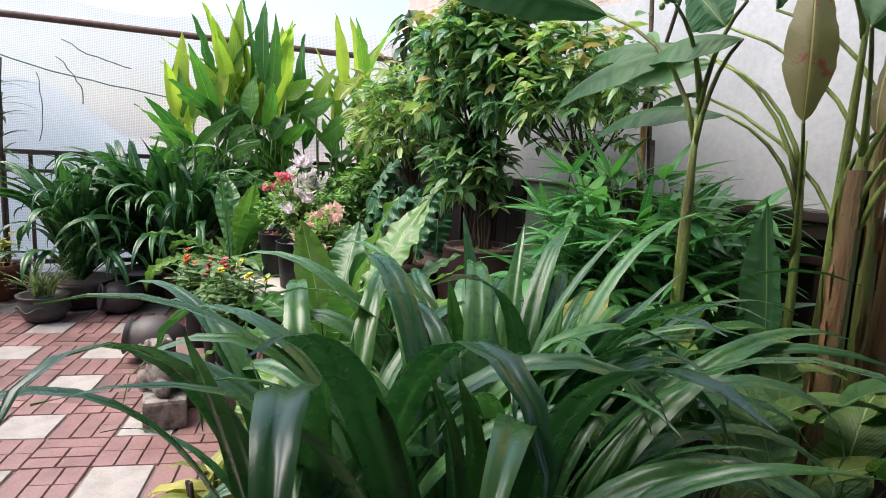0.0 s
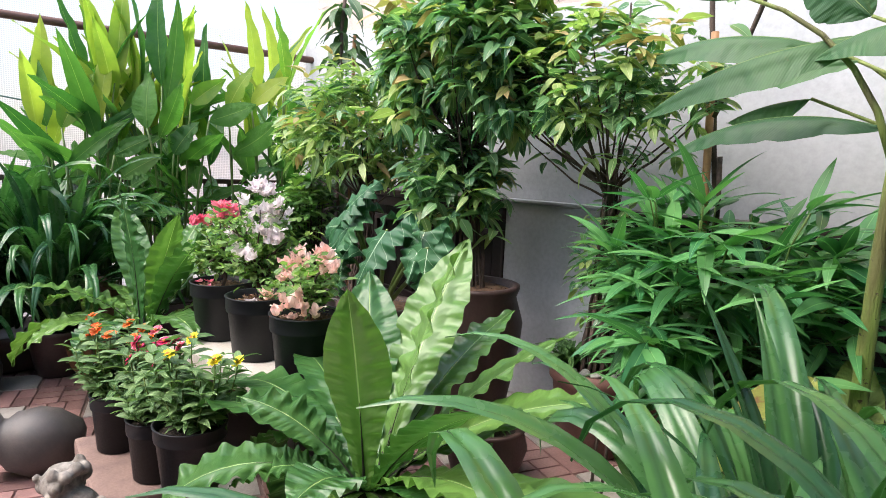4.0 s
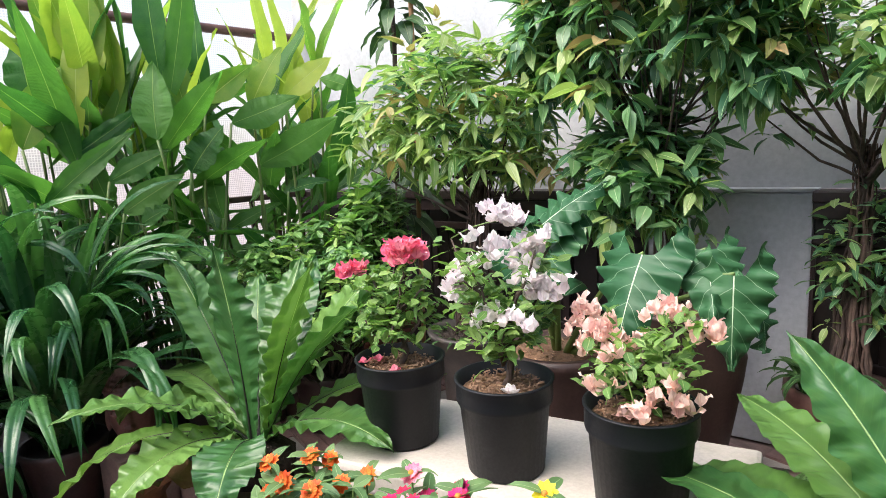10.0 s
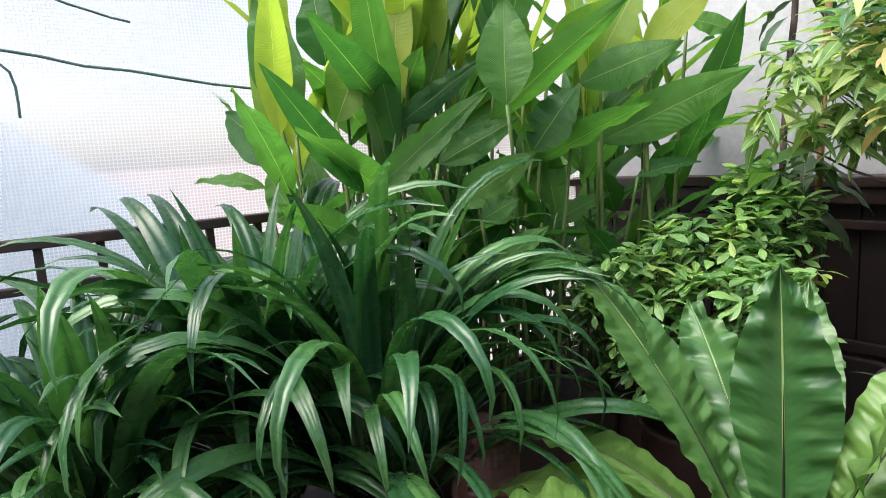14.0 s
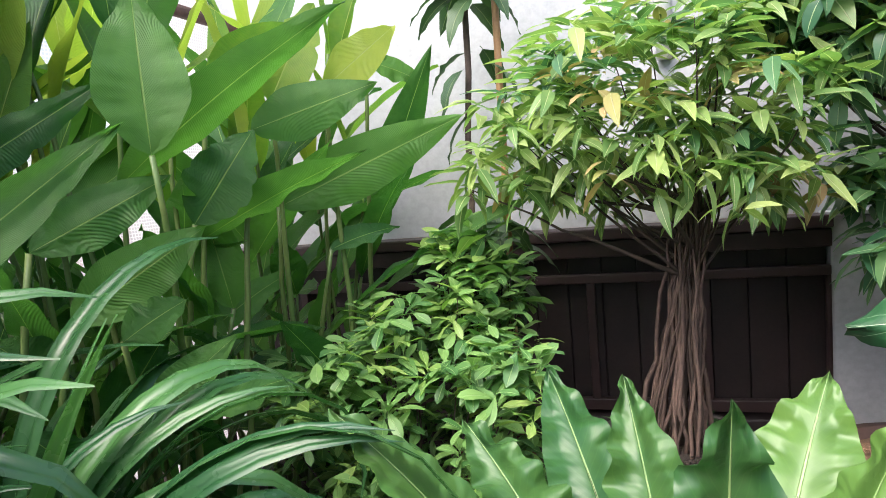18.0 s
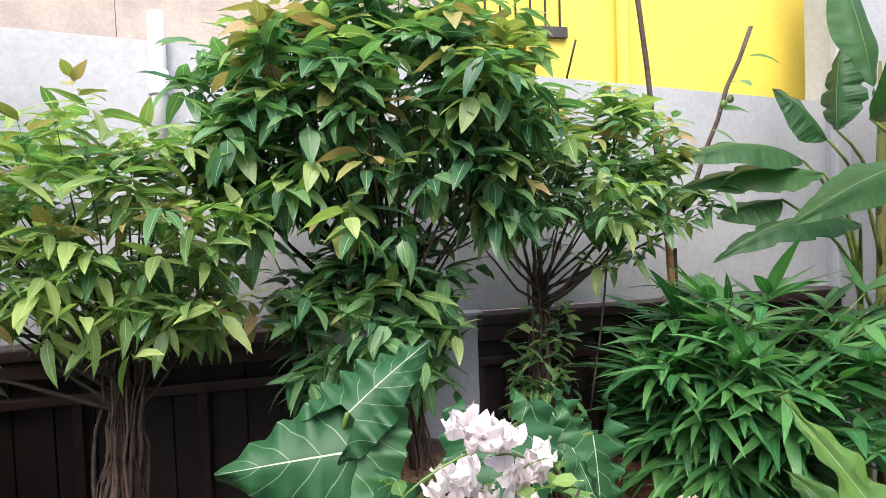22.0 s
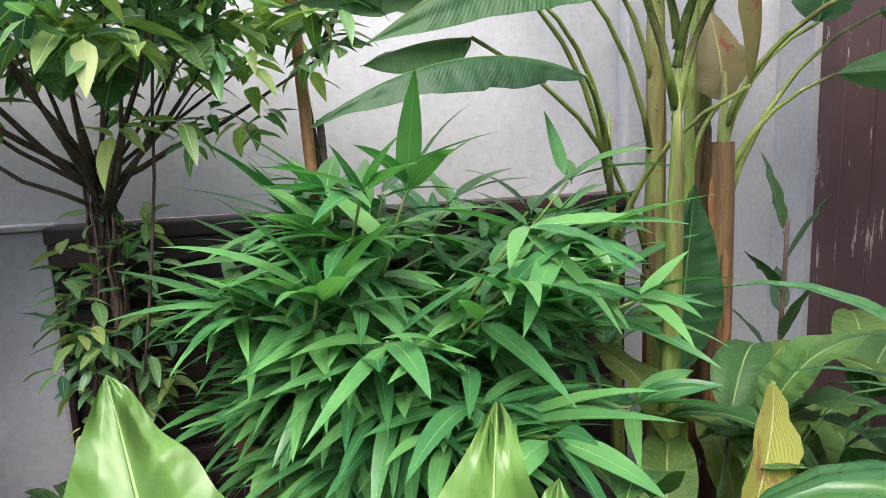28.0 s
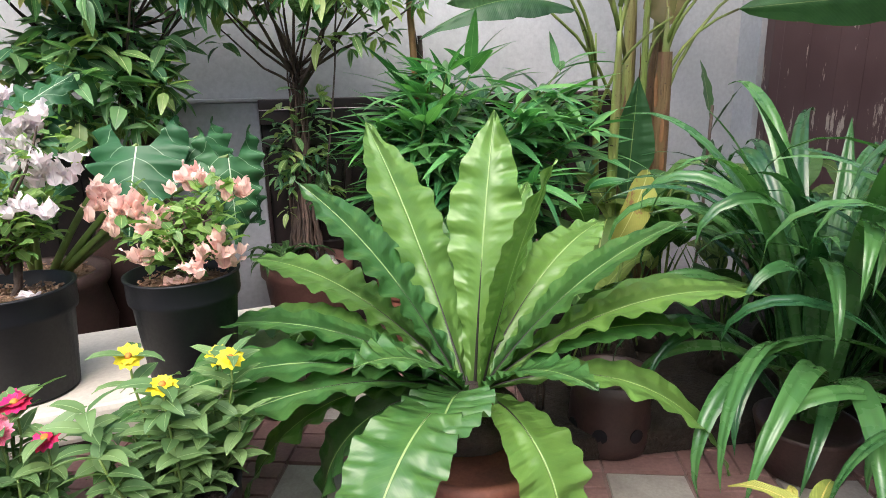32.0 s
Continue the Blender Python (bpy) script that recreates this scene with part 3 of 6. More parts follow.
def timber_fence(name, x0, x1, label, gap, board, pickets):
    f = thing(name, (x0, WALL_Y, 0), label, "fence", kind="structure")
    w = x1 - x0
    part("top_rail", box(0, -0.075, RAIL - 0.05, w, 0.055, RAIL, 0.008), M["timber_rail"], f)
    part("fascia", box(0, -0.05, RAIL - 0.125, w, -0.01, RAIL - 0.054, 0.006), M["timber_rail"], f)
    part("middle_rail", box(0, -0.035, RAIL - gap - 0.04, w, 0.0, RAIL - gap, 0.005), M["timber_rail"], f)
    part("bottom_rail", box(0, -0.035, 0.42, w, 0.0, 0.47, 0.005), M["timber_rail"], f)
    part("plinth", box(0, -0.06, 0, w, 0.1, 0.4, 0.01), M["timber"], f)
    part("backing", box(0, 0.047, 0.4, w, 0.06, RAIL - 0.06), M["timber"], f)
    n = int(w / board)
    for i in range(n):
        a = w * i / n
        part("board", box(a + 0.003, 0.02 + U(0, 0.006), 0.42, a + w / n - 0.003, 0.045, RAIL - 0.06, 0.003), M["timber"], f)
    for i in range(pickets + 1):
        a = w * i / pickets
        part("picket" if i % 4 else "post", box(max(0, a - 0.018), -0.03, 0.47, min(w, a + 0.018), 0.0, RAIL - gap - 0.04, 0.004), M["timber_rail"], f)
    return f


timber_fence("fence_left", FENCE_X - 0.2, -4.03, "dark stained timber board fence with a broad top rail", 0.2, 0.14, 6)
timber_fence("fence_right", -3.3, -1.29, "dark timber gate fence with upright pickets and rails", 0.2, 0.2, 14)

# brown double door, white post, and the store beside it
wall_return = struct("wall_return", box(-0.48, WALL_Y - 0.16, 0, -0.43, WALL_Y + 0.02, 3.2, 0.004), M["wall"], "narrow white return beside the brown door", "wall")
door = thing("door_1", (-0.39, WALL_Y - 0.17, 0), "brown painted double door with badly peeling paint and steel handles", "door", kind="structure")


def peeling():
    m, nt = blank("peeling_brown_paint")
    co = node(nt, "Mapping", Vector=node(nt, "TexCoord").outputs["Object"])
    co.inputs["Scale"].default_value = (26.0, 26.0, 3.4)
    flake = node(nt, "TexNoise", Vector=co.outputs[0], Scale=1.0, Detail=7.0, Roughness=0.72).outputs["Fac"]
    where = noise_at(nt, 2.6, 2.0)
    f = ramp(nt, ma(nt, "ADD", flake, ma(nt, "MULTIPLY", ma(nt, "SUBTRACT", where, 0.5), 0.45)), 0.63, 0.645)
    grain = noise_at(nt, 60.0)
    c = mixc(nt, ramp(nt, where, 0.3, 0.7), (0.078, 0.046, 0.047), (0.1, 0.062, 0.062))
    c = mixc(nt, f, c, mixc(nt, grain, (0.3, 0.24, 0.2), (0.55, 0.5, 0.45)))
    b = node(nt, "Bump", Strength=0.6, Distance=0.003, Height=ma(nt, "SUBTRACT", ma(nt, "MULTIPLY", grain, 0.3), f))
    p = node(nt, "BsdfPrincipled", Base_Color=c, Roughness=ma(nt, "ADD", 0.42, ma(nt, "MULTIPLY", f, 0.4)), Normal=b.outputs[0])
    finish(nt, p.outputs[0])
    return m


M["door"] = peeling()
part("door_jamb", box(-0.05, -0.05, 0, 0.02, 0.06, 3.0, 0.006), M["door"], door)
lf = part("door_leaf", box(0.025, -0.03, 0.03, 1.045, 0.015, 2.95, 0.006), M["door"], door)
rt = part("door_leaf", box(1.058, -0.03, 0.03, 1.5, 0.015, 2.95, 0.006), M["door"], door)
part("door_jamb", box(1.51, -0.04, 0, 1.55, 0.06, 3.0, 0.006), M["door"], door)
for d in range(1, 5):
    part("groove_bead", box(0.025 + d * 0.204 - 0.003, -0.0325, 0.05, 0.025 + d * 0.204 + 0.003, -0.03, 2.93), M["door"], lf)
for side, pa in ((1.01, lf), (1.095, rt)):
    tubes("handle", [(bend((side, -0.03, 1.3), (side, -0.03, 1.44), (0.02 if pa is rt else -0.02, -0.045, 0), 8), 0.005)], M["steel"], pa, "curved steel pull handle")
struct("white_post", box(1.13, WALL_Y - 0.2, 0, 1.23, WALL_Y + 0.1, 3.2, 0.008), M["white_metal"], "white painted post beside the brown door", "post")
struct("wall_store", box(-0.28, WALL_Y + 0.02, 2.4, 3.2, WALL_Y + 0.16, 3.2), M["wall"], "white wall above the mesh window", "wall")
win = thing("window_1", (0.6, WALL_Y + 0.9, 0), "open window with white frame and diamond wire mesh", "window", kind="structure")
part("frame_left", box(0, 0, 1.4, 0.12, 0.06, 2.41, 0.004), M["white_metal"], win)
part("head_bar", box(0.12, 0, 2.35, 1.9, 0.06, 2.41, 0.004), M["timber"], win)
part("sill_bar", box(0.12, -0.02, 1.42, 1.9, 0.06, 1.46, 0.004), M["timber_rail"], win)
part("wall_below", box(-0.1, 0.03, 0, 2.6, 0.15, 1.4), M["wall"], win)
part("wall_above", box(-0.1, 0.03, 2.41, 2.6, 0.15, 3.0), M["wall"], win)
wires = []
for i in range(-12, 26):
    for s in (1, -1):
        a = Vector((0.12 + i * 0.07, 0.03, 1.46)) if s > 0 else Vector((0.12 + i * 0.07, 0.034, 2.35))
        b = a + Vector((0.89, 0, 0.89 * s))
        if a.x < 0.12:
            a, b = a.lerp(b, (0.12 - a.x) / 0.89), b
        if b.x > 1.9:
            b = a.lerp(b, max(0.0, (1.9 - a.x) / max(0.01, b.x - a.x)))
        if b.x > a.x + 0.02:
            wires.append(([a, b], 0.0022))
tubes("wire_mesh", wires, M["steel"], win, "diamond chain wire mesh", 4, True)["kind"] = "stuff"
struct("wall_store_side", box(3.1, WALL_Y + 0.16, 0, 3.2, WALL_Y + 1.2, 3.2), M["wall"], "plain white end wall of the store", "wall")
shelf = thing("work_shelf", (0.62, WALL_Y + 0.25, 0), "plywood shelf on a dark frame loaded with odds and ends", "shelf")
part("shelf_board", box(0, 0, 0.99, 1.6, 0.6, 1.03, 0.004), M["plywood"], shelf)
for x in (0.03, 1.55):
    part("leg", box(x, 0.03, 0, x + 0.04, 0.07, 0.99, 0.003), M["black_paint"], shelf)
rack = thing("slatted_crate", (0.7, WALL_Y + 0.2, 0.0), "black slatted folding crate under the shelf", "crate")
for i in range(7):
    part("slat", box(0, 0, 0.45 + i * 0.055, 1.0, 0.02, 0.48 + i * 0.055, 0.003), M["black_paint"], rack, m=pose(0, i * 0.012, 0))
for x in (0.0, 0.97):
    part("leg", box(x, 0.03, 0.0, x + 0.03, 0.06, 0.84, 0.003), M["black_paint"], rack)
tub = thing("plastic_tub", (0.98, WALL_Y + 0.5, 1.03), "off-white plastic tub with a rolled rim", "tub")
part("tub_body", lathe([(0.15, 0.0), (0.19, 0.14), (0.21, 0.145), (0.21, 0.16), (0.185, 0.158), (0.15, 0.02)], 28), M["white_plastic"], tub, smooth=True)
tub2 = thing("plastic_box", (1.35, WALL_Y + 0.62, 1.03), "translucent white storage box with lid", "box")
part("box_body", box(-0.2, -0.12, 0, 0.2, 0.12, 0.2, 0.02), M["white_plastic"], tub2)
part("lid", box(-0.21, -0.13, 0.2, 0.21, 0.13, 0.23, 0.008), M["white_plastic"], tub2)
btl = thing("spray_can", (1.22, WALL_Y + 0.33, 1.03), "yellow bottle with a blue label", "bottle")
part("bottle_body", lathe([(0.035, 0), (0.037, 0.01), (0.037, 0.13), (0.02, 0.15), (0.018, 0.17)], 18), M["yellow_plastic"], btl, smooth=True)
part("label_band", lathe([(0.038, 0.03), (0.0382, 0.1)], 18), M["blue_label"], btl)
can = thing("watering_can", (0.86, WALL_Y - 0.05, 0.62), "grey plastic watering can with a loop handle", "can")
part("can_body", lathe([(0.09, 0.0), (0.095, 0.02), (0.09, 0.16), (0.07, 0.18)], 20), M["white_plastic"], can, smooth=True)
tubes("handle", [(bend((0.08, 0, 0.03), (-0.06, 0, 0.18), (0.1, 0, 0.09), 10), 0.013)], M["white_plastic"], can)
tubes("spout", [([(-0.08, 0, 0.05), (-0.16, 0, 0.14), (-0.19, 0, 0.2)], [0.02, 0.015, 0.018])], M["white_plastic"], can)
stand = thing("iron_stand", (0.86, WALL_Y - 0.05, 0), "black iron plant stand", "stand")
part("stand_top", box(-0.2, -0.15, 0.59, 0.3, 0.15, 0.62, 0.004), M["black_paint"], stand)
for x in (-0.19, 0.26):
    for y in (-0.14, 0.11):
        part("leg", box(x, y, 0, x + 0.03, y + 0.03, 0.59, 0.003), M["black_paint"], stand)

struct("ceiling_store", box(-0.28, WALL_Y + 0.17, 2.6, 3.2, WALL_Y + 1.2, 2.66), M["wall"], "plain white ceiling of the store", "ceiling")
STORE = ("ceiling_store", "wall_store", "window_1", "wall_store_side", "work_shelf", "slatted_crate", "plastic_tub", "plastic_box", "spray_can", "watering_can", "iron_stand")
for name in ("wall_back", "wall_right", "wall_return", "pilaster", "pillar", "ledge", "neighbour_wall", "yellow_wall", "white_pipe", "fence_left", "fence_right", "door_1", "white_post") + STORE:
    ob = bpy.data.objects[name]
    ob.matrix_basis = WALL_TURN @ Matrix.Translation((0.63 if name in ("watering_can", "iron_stand") else 1.5 if name in STORE else 0.0, 0, 0)) @ ob.matrix_basis

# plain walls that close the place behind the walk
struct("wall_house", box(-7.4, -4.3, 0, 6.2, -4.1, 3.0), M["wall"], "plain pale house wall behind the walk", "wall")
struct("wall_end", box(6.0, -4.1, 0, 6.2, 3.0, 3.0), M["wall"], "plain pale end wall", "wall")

# unseen slab, added to keep daylight off the near lilies and banana bed
struct("ceiling_porch", box(-1.4, -4.1, 2.95, 6.0, 1.5, 3.05), M["wall"], "added unseen white slab shading the start of the walk", "ceiling")

# left boundary: iron railing, net and pipe
rail = thing("railing", (FENCE_X, -4.0, 0), "dark iron railing in front of pale shade netting", "fence", kind="structure")
part("top_bar", box(-0.03, 0, RAIL - 0.04, 0.03, 6.2, RAIL, 0.006), M["iron"], rail)
part("second_bar", box(-0.02, 0, RAIL - 0.2, 0.02, 6.2, RAIL - 0.17, 0.004), M["iron"], rail)
part("bottom_bar", box(-0.02, 0, 0.2, 0.02, 6.2, 0.24, 0.004), M["iron"], rail)
part("kerb_wall", box(-0.08, 0, 0, 0.08, 6.2, 0.14, 0.01), M["pillar"], rail)
for i in range(31):
    part("baluster", box(-0.014, i * 0.2 + 0.02, 0.14, 0.014, i * 0.2 + 0.05, RAIL - 0.04, 0.003), M["iron"], rail)
tubes("overhead_pipe", [([(FENCE_X, -4.0, 2.35), (FENCE_X, -1.2, 2.355), (FENCE_X, 0.6, 2.34), (FENCE_X, 2.25, 2.33)], 0.03)], M["rustpipe"], None, n=10)
tagged(bpy.data.objects["overhead_pipe"], "rusty brown pipe spanning above the railing", "pipe", kind="structure")


def netting():
    m, nt = blank("white_shade_netting")
    uv = node(nt, "SeparateXYZ", i0=node(nt, "TexCoord").outputs["Object"])
    grid = None
    for s, k in ((uv.outputs[1], 70.0), (uv.outputs[2], 70.0)):
        w = ma(nt, "ABSOLUTE", ma(nt, "SUBTRACT", ma(nt, "FRACT", ma(nt, "MULTIPLY", s, k)), 0.5))
        t = ma(nt, "GREATER_THAN", w, 0.36)
        grid = t if grid is None else ma(nt, "MAXIMUM", grid, t)
    fold = noise_at(nt, 2.0, 3.0)
    dens = ma(nt, "ADD", ma(nt, "MULTIPLY", grid, 0.32), ma(nt, "ADD", 0.5, ma(nt, "MULTIPLY", fold, 0.16)), clamp=True)
    d = node(nt, "BsdfDiffuse", Color=(0.72, 0.7, 0.67, 1))
    t = node(nt, "BsdfTranslucent", Color=(0.76, 0.74, 0.7, 1))
    mix = node(nt, "MixShader", i0=0.6, i1=d.outputs[0], i2=t.outputs[0])
    tr = node(nt, "BsdfTransparent")
    finish(nt, node(nt, "MixShader", i0=dens, i1=tr.outputs[0], i2=mix.outputs[0]).outputs[0])
    return m


M["net"] = netting()
verts, faces = [], []
NY, NZ = 50, 18
for j in range(NZ + 1):
    for i in range(NY + 1):
        y, z = -4.0 + 6.2 * i / NY, 0.1 + 2.5 * j / NZ
        x = FENCE_X - 0.12 + 0.07 * noise.noise((y * 0.9, z * 0.8, 2.0)) + 0.02 * noise.noise((y * 4, z * 3, 5.0))
        verts.append((x, y, z - 0.1 * math.sin(math.pi * (i % 12) / 12) * j / NZ))
for j in range(NZ):
    for i in range(NY):
        a = j * (NY + 1) + i
        faces.append((a, a + 1, a + NY + 2, a + NY + 1))
net = link("net", mesh("net", verts, faces, M["net"]), None)
tagged(net, "white shade netting hung loosely behind the iron railing", "net", kind="structure")
cords = thing("net_cord", (FENCE_X, 0, 0), "grey-green cord seams sagging across the netting", "cord")
tubes("cord", [(bend((-0.05, -1.6, 2.1), (-0.05, 0.25, 1.75), (0, 0, -0.06), 12, 0.01), 0.006), (bend((-0.05, -0.95, 2.05), (-0.05, -0.75, 1.65), (0, 0.06, 0), 8, 0.01), 0.005),
               (bend((-0.05, -0.9, 2.2), (-0.05, -0.35, 2.0), (0, 0, -0.03), 8, 0.01), 0.005), (bend((-0.05, -1.1, 1.9), (-0.05, -1.1, 1.3), (0, 0.03, 0), 8, 0.008), 0.004)], M["cord"], cords)
bm = bmesh.new()
row = [[bm.verts.new((FENCE_X - 0.3 + 0.02 * math.sin(y * 5 + z * 3), y, z)) for z in (0.05, 0.7, top)] for y, top in [(-4.0 + 0.25 * k, 1.86 - max(0.0, -4.0 + 0.25 * k + 1.1) * 0.72) for k in range(16)]]
for a, b in zip(row, row[1:]):
    for k in range(2):
        bm.faces.new((a[k], b[k], b[k + 1], a[k + 1]))
tagged(part("blue_tarpaulin", bm, M["tarp"], smooth=True), "pale blue tarpaulin hanging behind the netting", "tarpaulin", kind="structure")


# ---- pots and soil ----


def mulch(parent, r, z, mat="husk", chips=40):
    bm = lathe([(r * 0.98, z - 0.03), (r * 0.97, z), (r * 0.6, z + 0.008), (r * 0.2, z + 0.012), (0.004, z + 0.012)], 22, 0.03)
    ob = part("soil", bm, M[mat], parent, smooth=True)
    verts, faces = [], []
    for _ in range(chips * 2):
        a, q = U(0, 6.28), r * 0.88 * math.sqrt(U(0, 1))
        c = Vector((q * math.cos(a), q * math.sin(a), z + U(0.006, 0.02)))
        d = Vector((U(-1, 1), U(-1, 1), U(-0.4, 0.4))).normalized() * U(0.004, 0.011)
        e = d.orthogonal().normalized() * U(0.0015, 0.0035)
        n = d.cross(e).normalized() * 0.003
        k = len(verts)
        verts += [c - d - e, c + d - e, c + d + e, c - d + e, c + n * 1.5]
        faces += [(k, k + 1, k + 4), (k + 1, k + 2, k + 4), (k + 2, k + 3, k + 4), (k + 3, k, k + 4)]
    o2 = link("mulch", mesh("mulch", verts, faces, M["chip" if mat == "husk" else "soil"], smooth=False), parent)
    o2["kind"] = "stuff"
    return ob


def blobs(balls, rough=0.0, seed=0):
    """Overlapping swollen shapes, to be fused into one carved body: centre, radii, turn about x, y, z."""
    bm = bmesh.new()
    for x, y, z, a, b, c, *turn in balls:
        m = pose(x, y, z, *(turn or (0, 0, 0))) @ Matrix.Diagonal((a, b, c, 1))
        bmesh.ops.create_uvsphere(bm, u_segments=20, v_segments=14, radius=1.0, matrix=m)
    if rough:
        for v in bm.verts:
            v.co += v.co.normalized() * rough * noise.noise(v.co * 30 + Vector((seed, 0, 0)))
    return bm


def nursery_pot(parent, r, h):
    t = r * 0.8
    part("pot_body", lathe([(t * 0.9, 0), (t, 0.006), (r * 0.93, h * 0.74), (r * 0.985, h * 0.76), (r, h * 0.8), (r, h * 0.97), (r * 1.03, h * 0.985), (r * 1.03, h), (r * 0.965, h), (r * 0.94, h * 0.8), (r * 0.9, h * 0.78)], 40), M["black_pot"], parent, "black plastic nursery pot with a stepped collar", smooth=True)


# ---- bougainvilleas on the bench ----
bench = thing("bench", (-3.64, 0.78, 0), "low cream stone bench carrying three potted bougainvilleas", "bench", rz=15)
bm = box(-0.6, -0.27, 0.485, 0.6, 0.27, 0.57, 0.014)
part("bench_top", bm, M["tabletop"], bench)
for x in (-0.36, 0.2):
    part("support", box(x, -0.2, 0, x + 0.13, 0.2, 0.485, 0.012), M["grey_clay"], bench, "dark support")


def bract(mat, k):
    q = 0.92 if mat == "white" else 0.94
    return leaf_data(0.043 * q, 0.034 * q, "oval", 12 + k, 55 - k, 1.0, 0.35, 0.006, 1.5, 0, 6, 4, seed=k)


def bougainvillea(loc, r, h, mat, label, stems, heads, spread, height, seed):
    global rng
    rng = random.Random(seed)
    t = thing("bougainvillea", loc, label, "potted plant", "bougainvilleas on the bench")
    nursery_pot(t, r, h)
    mulch(t, r * 0.92, h * 0.86, "husk", 130)
    bars, leaves, tips = [], Foliage(), []
    base = Vector((0, 0, h * 0.86))
    top = base + Vector((U(-0.02, 0.02), U(-0.02, 0.02), height * 0.45))
    bars.append((bend(base, top, (0.02, 0.01, 0), 6, 0.006), [0.011, 0.01, 0.01, 0.009, 0.008, 0.007, 0.006]))
    for i in range(stems):
        f = U(0.3, 1.0)
        a = base.lerp(top, f)
        az = 6.28 * i / stems + U(-0.4, 0.4)
        b = Vector((math.cos(az) * spread * U(0.4, 1), math.sin(az) * spread * U(0.4, 1), h * 0.86 + height * U(0.35, 0.95)))
        pts = bend(a, b, (0, 0, U(-0.02, 0.03)), 6, 0.008)
        bars.append((pts, [0.006, 0.005, 0.005, 0.004, 0.003, 0.003, 0.002]))
        tips.append(pts[-1])
        for p in pts[2:]:
            for _ in range(5):
                leaves.add(leaf_data(U(0.03, 0.058), U(0.018, 0.034), "oval", U(0, 40), U(-40, 10), 1, 0.2, 0.002, 2, 0, 4, 2, 0.01, 0.0012), aim(p + Vector((U(-0.045, 0.045), U(-0.045, 0.045), U(-0.045, 0.045))), U(0, 360), U(-30, 50), U(-40, 40)))
    tubes("branch", bars, M["bark"], t, "", 6)
    leaves.link("foliage", M["boug"], t, "small light green leaves")
    for k, (x, y, z, n, q) in enumerate(heads):
        fl = Foliage()
        for _ in range(n):
            c = Vector((x, y, z)) + Vector((rng.gauss(0, q * 0.65), rng.gauss(0, q * 0.65), rng.gauss(0, q * 0.4)))
            a0 = U(0, 360)
            for b in range(3):
                fl.add(bract(mat, rng.randrange(20)), aim(c, a0 + 120 * b, U(-10, 60), U(-30, 30), U(0.8, 1.2)))
        fl.link("flower_head", M[mat], t)
        near = min(tips, key=lambda p: (p - Vector((x, y, z))).length)
        tubes("flower_stalk", [(bend(near, (x, y, z - 0.015), (0, 0, 0.01), 4), 0.002)], M["green_stem"], t, "", 5)
    for _ in range(3):
        fl = Foliage()
        c = Vector((U(-0.08, 0.08), U(-0.09, -0.03), h * 0.86 + 0.022))
        for b in range(3):
            fl.add(bract(mat, b), aim(c, 120 * b + U(-20, 20), U(-25, 0), U(-30, 30), 0.8))
        fl.link("fallen_bract", M[mat], t)
    return t


BZ = 0.57
bougainvillea((-4.03, 0.62, BZ), 0.138, 0.27, "pink", "bougainvillea with coral pink bracts in a black pot on the bench", 16,
              [(0.03, 0.0, 0.59, 15, 0.035), (0.075, 0.02, 0.59, 12, 0.035), (-0.01, 0.02, 0.585, 8, 0.03), (-0.15, -0.05, 0.52, 12, 0.025), (0.04, -0.01, 0.61, 6, 0.03)], 0.15, 0.36, 3)
bougainvillea((-3.66, 0.67, BZ), 0.136, 0.27, "white", "bougainvillea with white bracts in a black pot on the bench", 20,
              [(0.0, 0.0, 0.72, 13, 0.035), (0.03, 0.02, 0.7, 8, 0.025), (-0.04, 0.0, 0.62, 13, 0.045), (0.09, 0.03, 0.62, 14, 0.04), (0.05, 0.05, 0.59, 8, 0.035), (0.13, 0.0, 0.53, 20, 0.045),
               (-0.11, -0.05, 0.5, 17, 0.04), (-0.14, 0.02, 0.54, 8, 0.03), (0.04, -0.09, 0.46, 6, 0.025), (0.12, -0.07, 0.45, 6, 0.03), (0.0, 0.1, 0.57, 8, 0.04), (-0.02, -0.06, 0.4, 4, 0.02)], 0.17, 0.48, 4)
bougainvillea((-3.28, 0.72, BZ), 0.136, 0.27, "peach", "bougainvillea with peach pink bracts in a black pot on the bench", 14,
              [(-0.12, -0.02, 0.41, 14, 0.05), (-0.06, 0.0, 0.4, 18, 0.055), (-0.15, 0.04, 0.45, 10, 0.04), (0.03, 0.06, 0.49, 5, 0.03), (0.06, 0.04, 0.48, 6, 0.03), (0.14, 0.03, 0.46, 7, 0.03),
               (-0.04, -0.12, 0.34, 6, 0.03), (0.05, -0.12, 0.3, 4, 0.025), (0.1, -0.08, 0.33, 6, 0.035), (0.12, -0.04, 0.29, 4, 0.025)], 0.14, 0.26, 5)

# ---- zinnias on the block ----
block = thing("concrete_block", (-3.62, 0.12, 0), "worn reddish concrete block under potted zinnias", "block")
part("block_body", box(-0.42, -0.12, 0, 0.22, 0.25, 0.2, 0.015), M["concrete"], block)


